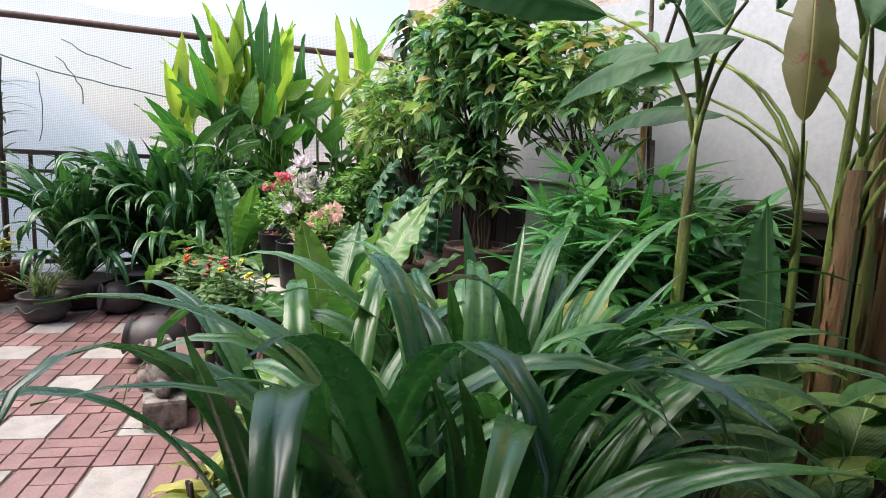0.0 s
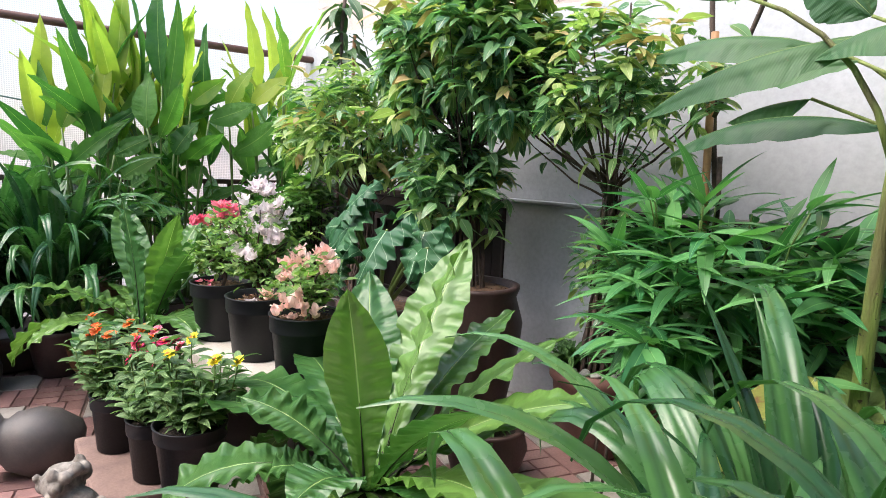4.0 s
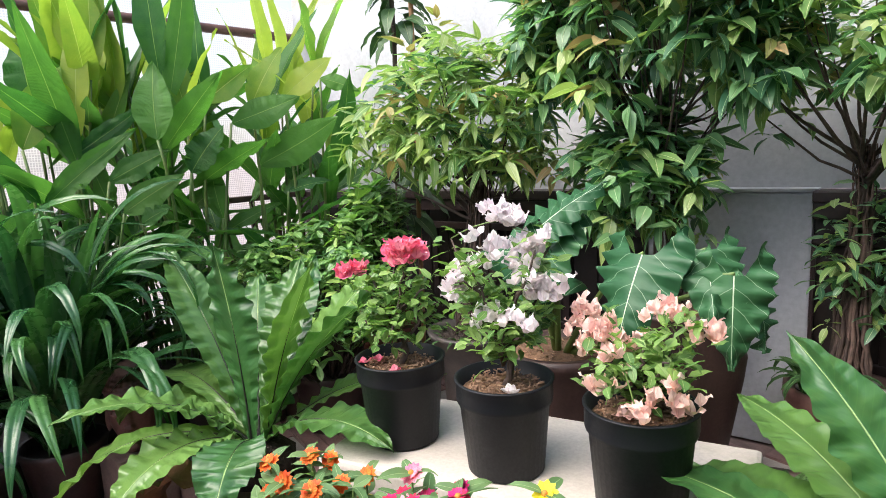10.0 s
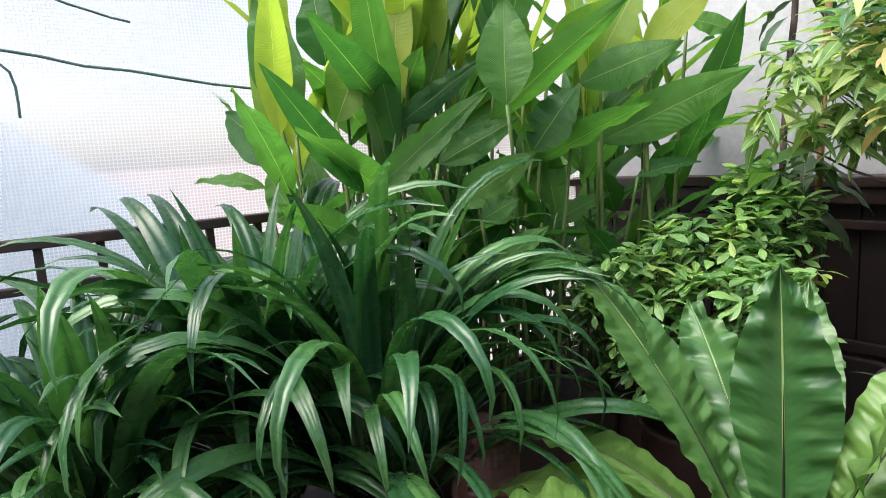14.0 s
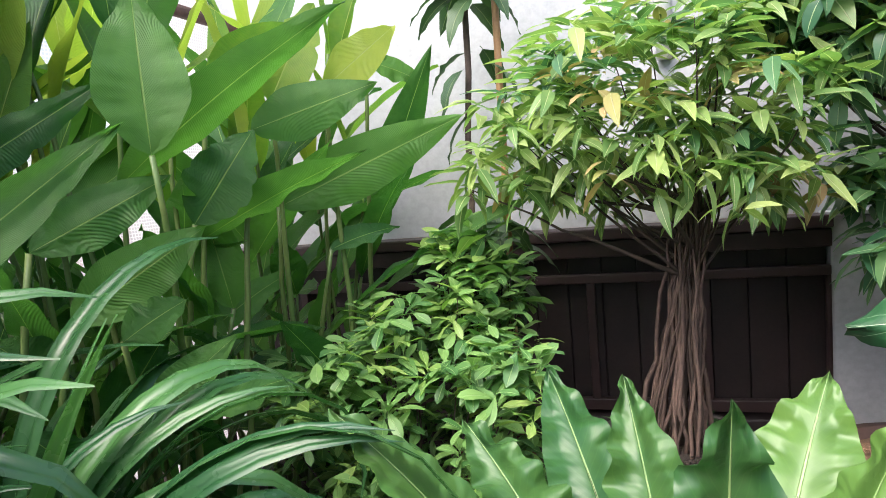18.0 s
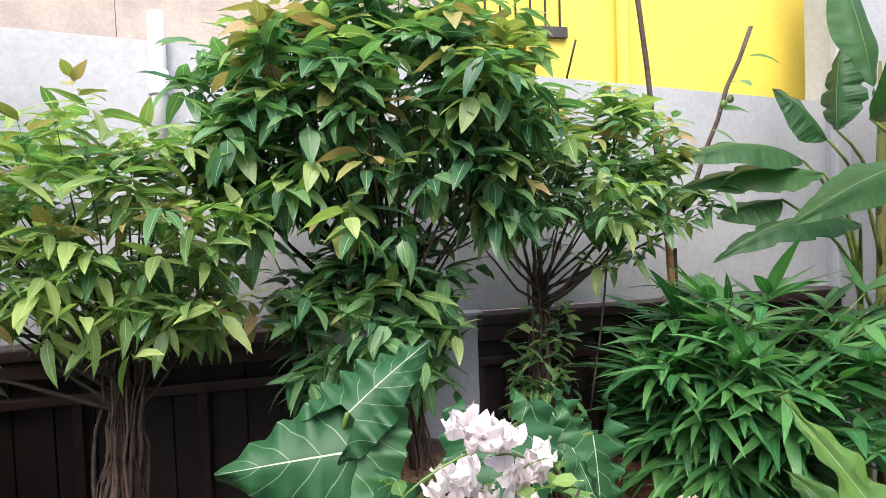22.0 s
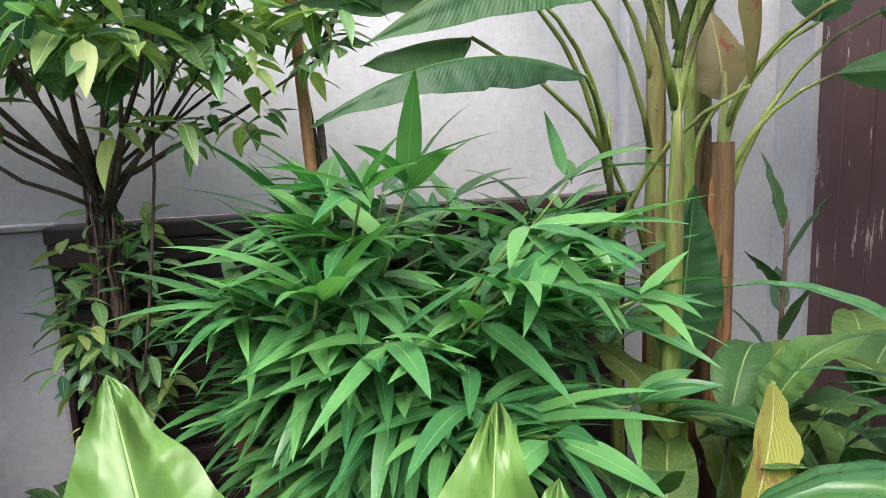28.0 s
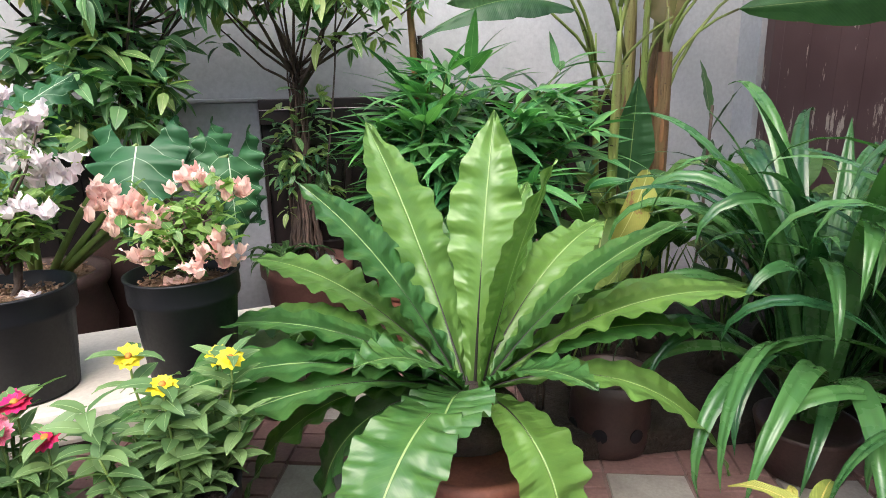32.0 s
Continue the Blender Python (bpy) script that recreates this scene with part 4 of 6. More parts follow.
def zinnia(loc, r, h, mat, label, n, flowers, seed):
    global rng
    rng = random.Random(seed)
    t = thing("zinnia", loc, label, "potted plant", "potted zinnias")
    nursery_pot(t, r, h)
    mulch(t, r * 0.92, h * 0.86, "soil", 10)
    stems, leaves = [], Foliage()
    tops = list(flowers)
    for i in range(n):
        az, q = U(0, 6.28), U(0.02, 0.16)
        tops.append((math.cos(az) * q, math.sin(az) * q, h + U(0.06, 0.24), None))
    for x, y, z, m2 in tops:
        a = Vector((x * 0.3, y * 0.3, h * 0.86))
        pts = bend(a, (x, y, z), (x * 0.15, y * 0.15, 0), 5, 0.004)
        stems.append((pts, 0.0025))
        for k, p in enumerate(pts[1:]):
            a0 = U(0, 360)
            for b in range(3):
                leaves.add(leaf_data(U(0.055, 0.095), U(0.024, 0.038), "oval", U(10, 55), U(-35, 15), 1, 0.2, 0.002, 2, 0, 5, 2), aim(p, a0 + 120 * b + U(-20, 20), 0, U(-30, 30)))
    tubes("stem", stems, M["green_stem"], t, "", 5)
    leaves.link("foliage", M["zinnia_leaf"], t, "soft pale green leaves")
    for x, y, z, m2 in flowers:
        fl = Foliage()
        k = 12 if m2 != "yellow" else 10
        tilt = Euler((U(0.25, 0.95), U(-0.35, 0.45), 0)).to_matrix().to_4x4()
        for ring, (q, el) in enumerate(((1.0, 8), (0.75, 28))):
            for b in range(k):
                fl.add(leaf_data(0.029 * q, 0.0145 * q, "spoon", el, el - 12, 1, 0.15, 0, 1, 0, 4, 2), Matrix.Translation((x, y, z)) @ tilt @ aim((0, 0, ring * 0.002), 360 * b / k + ring * 15))
        ob = fl.link("flower_head", M[m2], t)
        part("flower_centre", lathe([(0.007, 0.0), (0.008, 0.004), (0.005, 0.009), (0.001, 0.01)], 10), M["floret"], ob, m=Matrix.Translation((x, y, z)) @ tilt, smooth=True)
    return t


def ring_flowers(n, h, mats, lo=0.22, hi=0.32, rad=0.16):
    out = []
    for i in range(n):
        az = 6.28 * i / n + U(-0.5, 0.5)
        q = rad * U(0.35, 1)
        out.append((math.cos(az) * q, math.sin(az) * q, h + U(lo, hi), mats[i % len(mats)]))
    return out


rng = random.Random(31)
zinnia((-3.86, 0.15, 0.2), 0.105, 0.24, "orange", "orange zinnias in a black pot on the concrete block", 16, ring_flowers(10, 0.24, ["orange"]), 11)
zinnia((-3.53, 0.23, 0.2), 0.105, 0.24, "magenta", "crimson and magenta zinnias in a black pot", 18, ring_flowers(12, 0.24, ["magenta", "magenta", "pink"]), 12)
zinnia((-3.22, 0.28, 0.3), 0.12, 0.22, "yellow", "yellow zinnias in a black pot", 18, ring_flowers(4, 0.22, ["yellow"], 0.2, 0.28), 13)
stool = thing("low_stand", (-3.22, 0.28, 0), "small dark stand under the yellow zinnias", "stand")
part("stand_body", lathe([(0.1, 0), (0.1, 0.02), (0.085, 0.28), (0.1, 0.3)], 20), M["grey_clay"], stool, smooth=True)

# ---- bird's nest ferns ----


def nest_fern(loc, label, fronds, pot, crown, seed):
    global rng
    rng = random.Random(seed)
    t = thing("birds_nest_fern", loc, label, "potted plant", "birds nest ferns")
    part("pot", lathe(pot, 36, 0.01), M["terracotta" if seed % 2 else "brown_clay"], t, smooth=True)
    part("root_mass", lathe([(0.12, crown - 0.12), (0.13, crown - 0.05), (0.08, crown), (0.02, crown + 0.01)], 18, 0.2), M["soil"], t, smooth=True)
    for k, (az, L, W, a0, a1, tw) in enumerate(fronds):
        data = leaf_data(L, W * (1.05 if seed == 7 else 1.1), "nest", a0, a1, 1.25, 0.12, (0.009 if seed == 7 else 0.013) + 0.008 * rng.random(), U(9, 14), tw, 72, 8, seed=k + seed * 50)
        fr = link("frond", mesh("frond", data[0], data[1], M["fern"], data[2]), t, aim((0.03 * math.cos(radians(az)), 0.03 * math.sin(radians(az)), crown), az))
        rib = []
        run = 34 if seed == 7 else 50
        for i in range(run):
            rib.append(Vector(data[0][i * 9 + 4]))
        tubes("midrib", [(rib, [0.0052 * (1 - i / (run + 3)) for i in range(run)])], M["fern_rib"], fr, "dark midrib", 5)
    return t


F1 = []
rng = random.Random(77)
for dx, dy, dz, bow, W in [(-0.22, 0.49, 0.67, 18, 0.2), (0.1, 0.2, 0.71, 14, 0.19), (-0.41, 0.22, 0.54, 30, 0.19), (0.14, -0.14, 0.62, 12, 0.17), (0.58, 0.02, 0.43, 38, 0.2), (0.98, 0.23, 0.12, 50, 0.19), (0.66, 0.02, 0.08, 60, 0.19),
                           (0.63, -0.14, -0.25, 95, 0.2), (-0.7, 0.34, 0.06, 60, 0.18), (-0.46, 0.02, 0.1, 70, 0.2), (-0.36, -0.06, -0.3, 115, 0.2), (-0.55, -0.1, -0.2, 100, 0.18), (0.12, -0.3, -0.26, 125, 0.2), (-0.14, -0.32, 0.02, 80, 0.21),
                           (0.2, -0.3, 0.14, 60, 0.17), (-0.8, -0.34, -0.04, 70, 0.2), (-0.86, -0.13, 0.02, 66, 0.2), (-0.74, 0.12, 0.16, 55, 0.18), (-0.3, -0.5, -0.12, 90, 0.2), (-0.12, 0.62, 0.42, 34, 0.17), (0.28, 0.5, 0.46, 30, 0.16), (0.5, 0.4, 0.34, 45, 0.18), (0.8, -0.02, 0.2, 55, 0.18), (-0.6, 0.5, 0.25, 45, 0.17), (-0.28, -0.26, 0.22, 50, 0.17), (0.35, 0.75, 0.12, 60, 0.17)]:
    az, L, a0, a1 = to_tip(dx, dy, dz, bow)
    F1.append((az, L, W, a0, a1, U(-14, 14)))
nest_fern((-2.56, 0.6, 0.0), "large birds nest fern with glossy wavy fronds in a clay pot", F1, [(0.13, 0), (0.16, 0.02), (0.19, 0.18), (0.2, 0.3), (0.215, 0.31), (0.215, 0.34), (0.19, 0.34), (0.17, 0.3)], 0.5, 7)
F2 = []
for dx, dy, dz, bow, W in [(-0.49, -0.03, 0.65, 26, 0.17), (0.02, -0.08, 0.72, 10, 0.17), (0.22, 0.1, 0.64, 14, 0.16), (-0.3, 0.5, 0.54, 24, 0.16), (0.43, 0.17, 0.55, 30, 0.16), (-0.1, -0.56, 0.24, 70, 0.17), (-0.84, 0.0, 0.02, 66, 0.18),
                           (-0.76, -0.18, -0.1, 80, 0.18), (-0.33, -0.55, -0.2, 105, 0.19), (0.36, -0.34, 0.02, 80, 0.18), (0.56, 0.1, 0.1, 70, 0.17), (0.45, 0.45, 0.2, 55, 0.16), (-0.55, 0.27, 0.38, 44, 0.19), (-0.42, 0.3, 0.5, 30, 0.17), (0.2, 0.42, 0.58, 26, 0.19), (-0.12, 0.3, 0.6, 20, 0.15), (0.1, -0.5, 0.0, 90, 0.18), (-0.5, -0.4, 0.06, 80, 0.18)]:
    az, L, a0, a1 = to_tip(dx, dy, dz, bow)
    F2.append((az, L, W, a0, a1, U(-14, 14)))
nest_fern((-4.52, 0.38, 0.0), "birds nest fern with upright wavy fronds in a round brown pot", F2, [(0.12, 0), (0.17, 0.03), (0.21, 0.16), (0.19, 0.3), (0.17, 0.32), (0.185, 0.35), (0.16, 0.35), (0.14, 0.3)], 0.5, 8)
yf = thing("dry_frond", (-4.2, 0.5, 0.0), "yellow and brown withered fern frond beside the bench", "leaf")
link("dry_blade", leaf_mesh("dry_blade", M["cala_yellow"], L=0.42, W=0.15, shape="nest", a0=40, a1=-60, fold=0.3, ripple=0.014, waves=8, n=18, m=6, tipcurl=20), yf, aim((-0.2, -0.02, 0.26), 18))
dead = thing("dry_frond", (-4.72, 0.12, 0.0), "curled dry brown fern frond hanging to the floor", "leaf")
link("dry_blade", leaf_mesh("dry_blade", M["dry_leaf"], L=0.4, W=0.2, shape="nest", a0=70, a1=-110, fold=0.4, ripple=0.03, waves=7, n=16, m=6, tipcurl=40), dead, aim((0.1, 0.12, 0.3), 205))

# ---- strap-leaved lilies ----


def lily(loc, label, n, L, pot, seed, crown=0.3, width=0.062, upright=0.0, low=0.0):
    global rng
    rng = random.Random(seed)
    t = thing("strap_lily", loc, label, "potted plant", "strap lilies")
    part("pot", lathe(pot, 28, 0.02), M["brown_clay"], t, smooth=True)
    variants = []
    for k in range(15):
        hard = k % 5
        a1 = (55, -10, -80, -105, -88)[hard] + U(-12, 12)
        variants.append(leaf_mesh("leaf", M["lily"], L=L * (0.8, 1.0, 1.05, 1.0, 0.85)[hard] * U(0.9, 1.08), W=width * U(0.85, 1.2), shape="strap", a0=(84, 77, 74, 66, 48)[hard] + U(-5, 5), a1=a1, power=(1.5, 2.4, 3.4, 3.0, 2.0)[hard] + 0.8 * rng.random(), fold=U(0.0, 0.2), keel=0.16, ripple=0.003, waves=2, twist=U(-30, 30), n=18, m=8, seed=k, side_bend=U(-25, 25)))
    for i in range(n):
        az = i * 137.5 + U(-20, 20)
        q = U(0.0, 0.09)
        pick = rng.randrange(15) if rng.random() > upright else 5 * rng.randrange(3) + rng.randrange(2)
        if pick % 5 == 0 and rng.random() < 0.45:
            pick += 1
        if rng.random() < low:
            pick = 5 * rng.randrange(3) + 3 + rng.randrange(2)
        link("leaf", variants[pick], t, aim((q * math.cos(radians(az)), q * math.sin(radians(az)), crown + U(-0.03, 0.04)), az + U(-20, 20), U(-4, 8), U(-12, 12), U(0.75, 1.1)))
    return t


LOW_CLAY = [(0.11, 0), (0.13, 0.01), (0.15, 0.12), (0.16, 0.16), (0.165, 0.18), (0.15, 0.18), (0.13, 0.15)]
CLAY = [(0.11, 0), (0.13, 0.02), (0.16, 0.2), (0.17, 0.27), (0.18, 0.3), (0.16, 0.3), (0.14, 0.26)]
lily((-1.4, 0.78, 0.0), "dark green strap-leaved lily in a brown pot near the bananas", 100, 1.2, LOW_CLAY, 21, 0.22, width=0.056, low=0.05, upright=0.2)
lily((-1.02, 0.5, 0.0), "dark green strap-leaved lily arching over the path", 58, 1.26, LOW_CLAY, 22, 0.22, width=0.066)
lily((-1.25, 0.3, 0.0), "dark green strap-leaved lily beside the brick floor", 44, 1.15, LOW_CLAY, 23, 0.2, width=0.062)
lily((-5.95, -0.2, 0.0), "dense strap-leaved lily in a dark planter by the railing", 150, 1.28, [(0.2, 0), (0.26, 0.03), (0.3, 0.22), (0.31, 0.25), (0.28, 0.25), (0.25, 0.2)], 24, 0.28, width=0.066, upright=0.4, low=0.15)
lily((-5.8, -0.72, 0.0), "strap-leaved lily in a dark bowl by the railing", 120, 1.15, [(0.2, 0), (0.26, 0.03), (0.28, 0.2), (0.26, 0.22), (0.22, 0.18)], 25, 0.24, width=0.064, upright=0.4)
lily((-5.62, 0.06, 0.0), "strap-leaved lily in a dark planter below the heliconias", 130, 1.3, CLAY, 26, 0.3, width=0.064, upright=0.1, low=0.3)

# ---- heliconias ----
# blades: foot x y z, tip x y z, width, roll
HELI_NEAR = [(-5.79, 0.15, 1.32, -5.64, -0.21, 1.71, 0.11, 48), (-5.78, 0.16, 1.31, -5.54, 0.5, 1.64, 0.11, 88), (-5.96, 0.15, 1.56, -5.99, 0.36, 1.95, 0.18, 59), (-6.16, 0.08, 1.57, -6.3, 0.03, 2.07, 0.19, -47), (-6.26, 0.09, 1.42, -6.6, -0.05, 1.65, 0.19, -61), (-5.92, 0.35, 1.53, -5.72, 0.63, 1.76, 0.1, -87), (-5.58, 0.6, 1.58, -5.61, 0.63, 1.94, 0.19, -2), (-5.66, 0.78, 1.42, -5.57, 0.93, 1.65, 0.17, 75), (-5.64, 1.01, 1.66, -5.36, 1.25, 1.78, 0.16, -85), (-5.71, 1.19, 1.44, -5.12, 1.3, 1.66, 0.19, -81)]
HELI_LOW = [(-5.76, 0.43, 1.4, -5.59, 0.66, 1.54, 0.12, 88), (-5.71, 0.46, 1.25, -5.54, 0.69, 1.42, 0.14, 82), (-5.69, 0.08, 1.18, -5.69, -0.18, 1.32, 0.11, 84), (-5.62, 0.5, 1.2, -5.54, 0.61, 1.27, 0.1, 61), (-5.61, 0.52, 1.02, -5.49, 0.69, 1.17, 0.1, 59), (-5.56, 0.58, 1.01, -5.39, 0.79, 1.05, 0.1, 40), (-5.71, 0.34, 1.06, -5.4, 0.37, 0.9, 0.1, 52), (-5.55, 0.34, 0.92, -5.49, 0.37, 0.71, 0.1, 20), (-6.33, -0, 1.34, -6.52, -0.22, 1.38, 0.1, -30), (-6.39, 0.33, 1.81, -6.46, 0.32, 2.16, 0.2, -35), (-6.17, 0.57, 1.77, -6.1, 0.72, 2.08, 0.18, 86)]
HELI_TOP = [(-6.3, 0.43, 1.84, -6.35, 0.46, 2.18, 0.19, -4), (-6.04, 0.51, 1.49, -5.98, 0.67, 1.94, 0.11, 75), (-5.68, 0.9, 1.77, -5.54, 1.1, 1.95, 0.14, 89), (-5.67, 1.15, 1.75, -5.58, 1.31, 2.06, 0.17, 69), (-5.56, 1.28, 1.79, -5.4, 1.5, 2, 0.14, 81), (-5.52, 1.5, 1.9, -5.37, 1.65, 1.82, 0.1, 61), (-5.6, 1.29, 1.29, -5.44, 1.48, 1.34, 0.1, 41), (-5.77, 0.44, 1.14, -5.84, 0.38, 1.23, 0.13, -77), (-6.22, 0.09, 1.18, -6.33, 0.01, 1.4, 0.15, -61), (-6, 0.51, 1.26, -6.09, 0.46, 1.52, 0.15, -64), (-5.73, 0.96, 1.17, -5.79, 0.95, 1.5, 0.14, -59), (-5.74, 0.53, 0.99, -5.66, 0.66, 1.19, 0.12, 72)]


def heliconia(loc, label, blades, behind, seed):
    global rng
    rng = random.Random(seed)
    t = thing("heliconia", loc, label, "plant", "heliconia clumps")
    o = Vector(loc)
    part("planter", box(-0.35, -0.28, 0, 0.35, 0.28, 0.38, 0.03), M["brown_clay"], t, "dark brown planter trough")
    part("soil", box(-0.33, -0.26, 0.37, 0.33, 0.26, 0.39, 0.004), M["soil"], t)

    def stalk(p, thick=0.0075):
        foot = Vector((max(-0.3, min(0.3, p.x * 0.6)) + U(-0.08, 0.08), max(-0.24, min(0.24, p.y * 0.6)) + U(-0.08, 0.08), 0.38))
        pts = bend(foot, p, ((foot.x - p.x) * 0.12, (foot.y - p.y) * 0.12, 0.03), 8, 0.006)
        tubes("stem", [(pts, [thick * (1.5 - 0.08 * i) for i in range(9)])], M["heli_stem"], t, "", 7)

    for k, (x0, y0, z0, x1, y1, z1, W, roll) in enumerate(blades):
        # blades with high tips mostly take the backlit colour
        me, m = spanned("leaf", M["heli_backlit" if z1 > 1.9 and k % 3 else "heli"], Vector((x0, y0, z0)) - o, Vector((x1, y1, z1)) - o, W, roll, U(18, 42), fold=U(0.05, 0.3), ripple=0.008, waves=4, twist=U(-20, 20), n=20, m=6, seed=k + seed, tear=0.2 if k % 4 == 1 else 0.0)
        link("leaf", me, t, m)
        stalk(Vector((x0, y0, z0)) - o)
    for x, y, H, az, L, W, rise, own in behind:
        p = Vector((x, y, H))
        q = p + Vector((math.cos(radians(az)) * math.cos(radians(rise)), math.sin(radians(az)) * math.cos(radians(rise)), math.sin(radians(rise)))) * L
        k = rng.randrange(99)
        # same backlit colour for most tips above 1.95 m
        me, m = spanned("leaf", M["heli_backlit" if q.z > 1.95 and rng.random() < 0.75 else "heli"], p, q, W, U(-35, 35), U(10, 32), fold=U(0.15, 0.45), ripple=0.01, waves=4, twist=U(-25, 25), n=16, m=6, seed=k)
        link("leaf", me, t, m)
        if own:
            stalk(p, 0.0065)
    return t


blades = HELI_NEAR + HELI_LOW + HELI_TOP
for c, (x, y) in enumerate(((-6.05, 0.3), (-5.95, 0.88), (-5.85, 1.45))):
    rng = random.Random(90 + c)
    mine = [b for b in blades if (b[1] < 0.5 if c == 0 else 0.5 <= b[1] < 1.1 if c == 1 else b[1] >= 1.1)]
    behind = [(U(-0.3, 0.34), U(-0.28, 0.28), U(0.45, 1.15), U(-180, 180), U(0.35, 0.58), U(0.09, 0.13), U(-15, 60), i % 2) for i in range(30)]
    behind += [(U(-0.4, -0.15), U(-0.3, 0.3), U(0.6, 1.3), U(0, 200), U(0.4, 0.6), U(0.1, 0.14), U(10, 70), i % 2) for i in range(10)]
    # shoots: blades in two opposite rows that open into a fan
    for i in range(9):
        sx, sy, fan, z = U(-0.38, 0.2), U(-0.34, 0.34), U(-60, 120), U(1.0, 1.62)
        for b in range(4):
            out = (30, 48, 62, 78)[b] + U(-8, 8)
            behind.append((sx + U(-0.03, 0.03), sy + U(-0.03, 0.03), z + 0.12 * b, fan + 180 * (b % 2) + U(-18, 18), U(0.58, 0.86), U(0.12, 0.165), out, b == 3))
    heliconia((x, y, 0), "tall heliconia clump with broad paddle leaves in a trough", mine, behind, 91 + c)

# ---- small-leaved trees ----


def crown_leaves(t, center, radii, n_whorl, per, size, mats, seed, drop=60.0, single=120, shape="oval", wide=0.38, low=0.0):
    """Whorls of hanging leaves over an uneven crown; returns the twig ends."""
    global rng
    rng = random.Random(seed)
    sets = {m: Foliage() for m, _ in mats}
    vs = {m: [leaf_mesh("leaf", M[m], L=size * U(0.8, 1.2), W=size * wide * U(0.85, 1.15), shape=shape, a0=U(-5, 20), a1=U(-45, -10), power=1.0, fold=U(0.15, 0.35), ripple=0.002, waves=2, twist=U(-15, 15), n=6, m=2, stalk=size * 0.12, stalk_w=0.0012, seed=k) for k in range(6)] for m, _ in mats}
    raw = {m: [([v.co.copy() for v in me.vertices], [tuple(p.vertices) for p in me.polygons], None) for me in vs[m]] for m, _ in mats}
    uvs = leaf_data(1, 1, shape, n=6, m=2, stalk=0.1)[2]
    ends, done = [], 0
    for i in range(n_whorl):
        while True:
            d = Vector((rng.gauss(0, 1), rng.gauss(0, 1), rng.gauss(0, 1))).normalized()
            if d.z > -0.75 + low:
                break
        lump = 0.82 + 0.35 * noise.noise(d * 2.3 + Vector((seed, 0, 0)))
        q = lump * (U(0.55, 1.0) if rng.random() < 0.55 else U(0.85, 1.08))
        p = Vector(center) + Vector((d.x * radii[0], d.y * radii[1], d.z * radii[2])) * q
        ends.append(p)
        m = rng.choices([a for a, _ in mats], [b * (1.0 if "young" not in a else (0.3 + 1.4 * max(0, d.z) + 0.5 * (q > 0.95))) for a, b in mats])[0]
        a0 = U(0, 360)
        for k in range(per + rng.randrange(-1, 2)):
            az = a0 + 360 * k / per + U(-25, 25)
            down = U(-drop * (0.62 - 0.42 * d.z), 22 + 22 * d.z) if k and drop > 0 else U(-20, 50)
            mm = aim(p + Vector((0, 0, U(-0.02, 0.03))), az, down, U(-30, 30), U(0.75, 1.15))
            j = rng.randrange(6)
            if done < single and d.y < 0.1 and q > 0.8:
                link("leaf", vs[m][j], t, mm)
                done += 1
            else:
                sets[m].add((raw[m][j][0], raw[m][j][1], uvs), mm)
    for m, fo in sets.items():
        fo.link("crown", M[m], t, "dense hanging leaves")
    return ends


def branches(t, start, ends, mat, n, r0, seed, drop=0.25):
    """Limbs from the trunk's head out to some of the twig ends."""
    global rng
    rng = random.Random(seed)
    bars = []
    for p in rng.sample(ends, min(n, len(ends))):
        a = Vector(start) + Vector((U(-0.025, 0.025), U(-0.025, 0.025), U(-drop, 0.02)))
        out = Vector((p.x - a.x, p.y - a.y, 0))
        c = a.lerp(p, 0.5) + out * U(0.05, 0.22) + Vector((0, 0, U(-0.1, 0.04)))
        pts = [a.lerp(c, f / 7).lerp(c.lerp(p, f / 7), f / 7) + Vector((U(-1, 1), U(-1, 1), U(-1, 1))) * (0.006 if 0 < f < 7 else 0) for f in range(8)]
        r = r0 * U(0.5, 1.0)
        bars.append((pts, [r * (1 - 0.12 * f) for f in range(8)]))
    tubes("limb", bars, M[mat], t, "", 5)


def rooted_trunk(t, base_z, top_z, r_base, r_top, n, mat, seed, lean=(0, 0)):
    """A trunk of many fused hanging roots."""
    global rng
    rng = random.Random(seed)
    for i in range(n):
        a = 6.28 * i / n + U(-0.2, 0.2)
        q0, q1 = r_base * math.sqrt(U(0.12, 1.2)), r_top * U(0.1, 1.0)
        a1 = a + U(-1.1, 1.1)
        p0 = Vector((math.cos(a) * q0, math.sin(a) * q0, base_z - 0.03))
        p1 = Vector((lean[0] + math.cos(a1) * q1, lean[1] + math.sin(a1) * q1, top_z))
        pts = bend(p0, p1, (-math.cos(a) * q0 * 0.2 + U(-0.015, 0.015), -math.sin(a) * q0 * 0.2 + U(-0.015, 0.015), 0), 11, 0.012)
        r = U(0.0025, 0.0075)
        tubes("root", [(pts, [r * (1.3 - 1.05 * (k / 11) ** 2) for k in range(12)])], M[mat], t, "", 6)
    core = bend((0, 0, base_z - 0.02), (lean[0], lean[1], top_z + 0.02), (0, 0, 0), 6, 0.006)
    tubes("trunk", [(core, [r_base * 0.18, r_base * 0.17, r_base * 0.16, r_base * 0.16, r_top * 0.3, r_top * 0.2, r_top * 0.06])], M["bark"], t, "", 10)


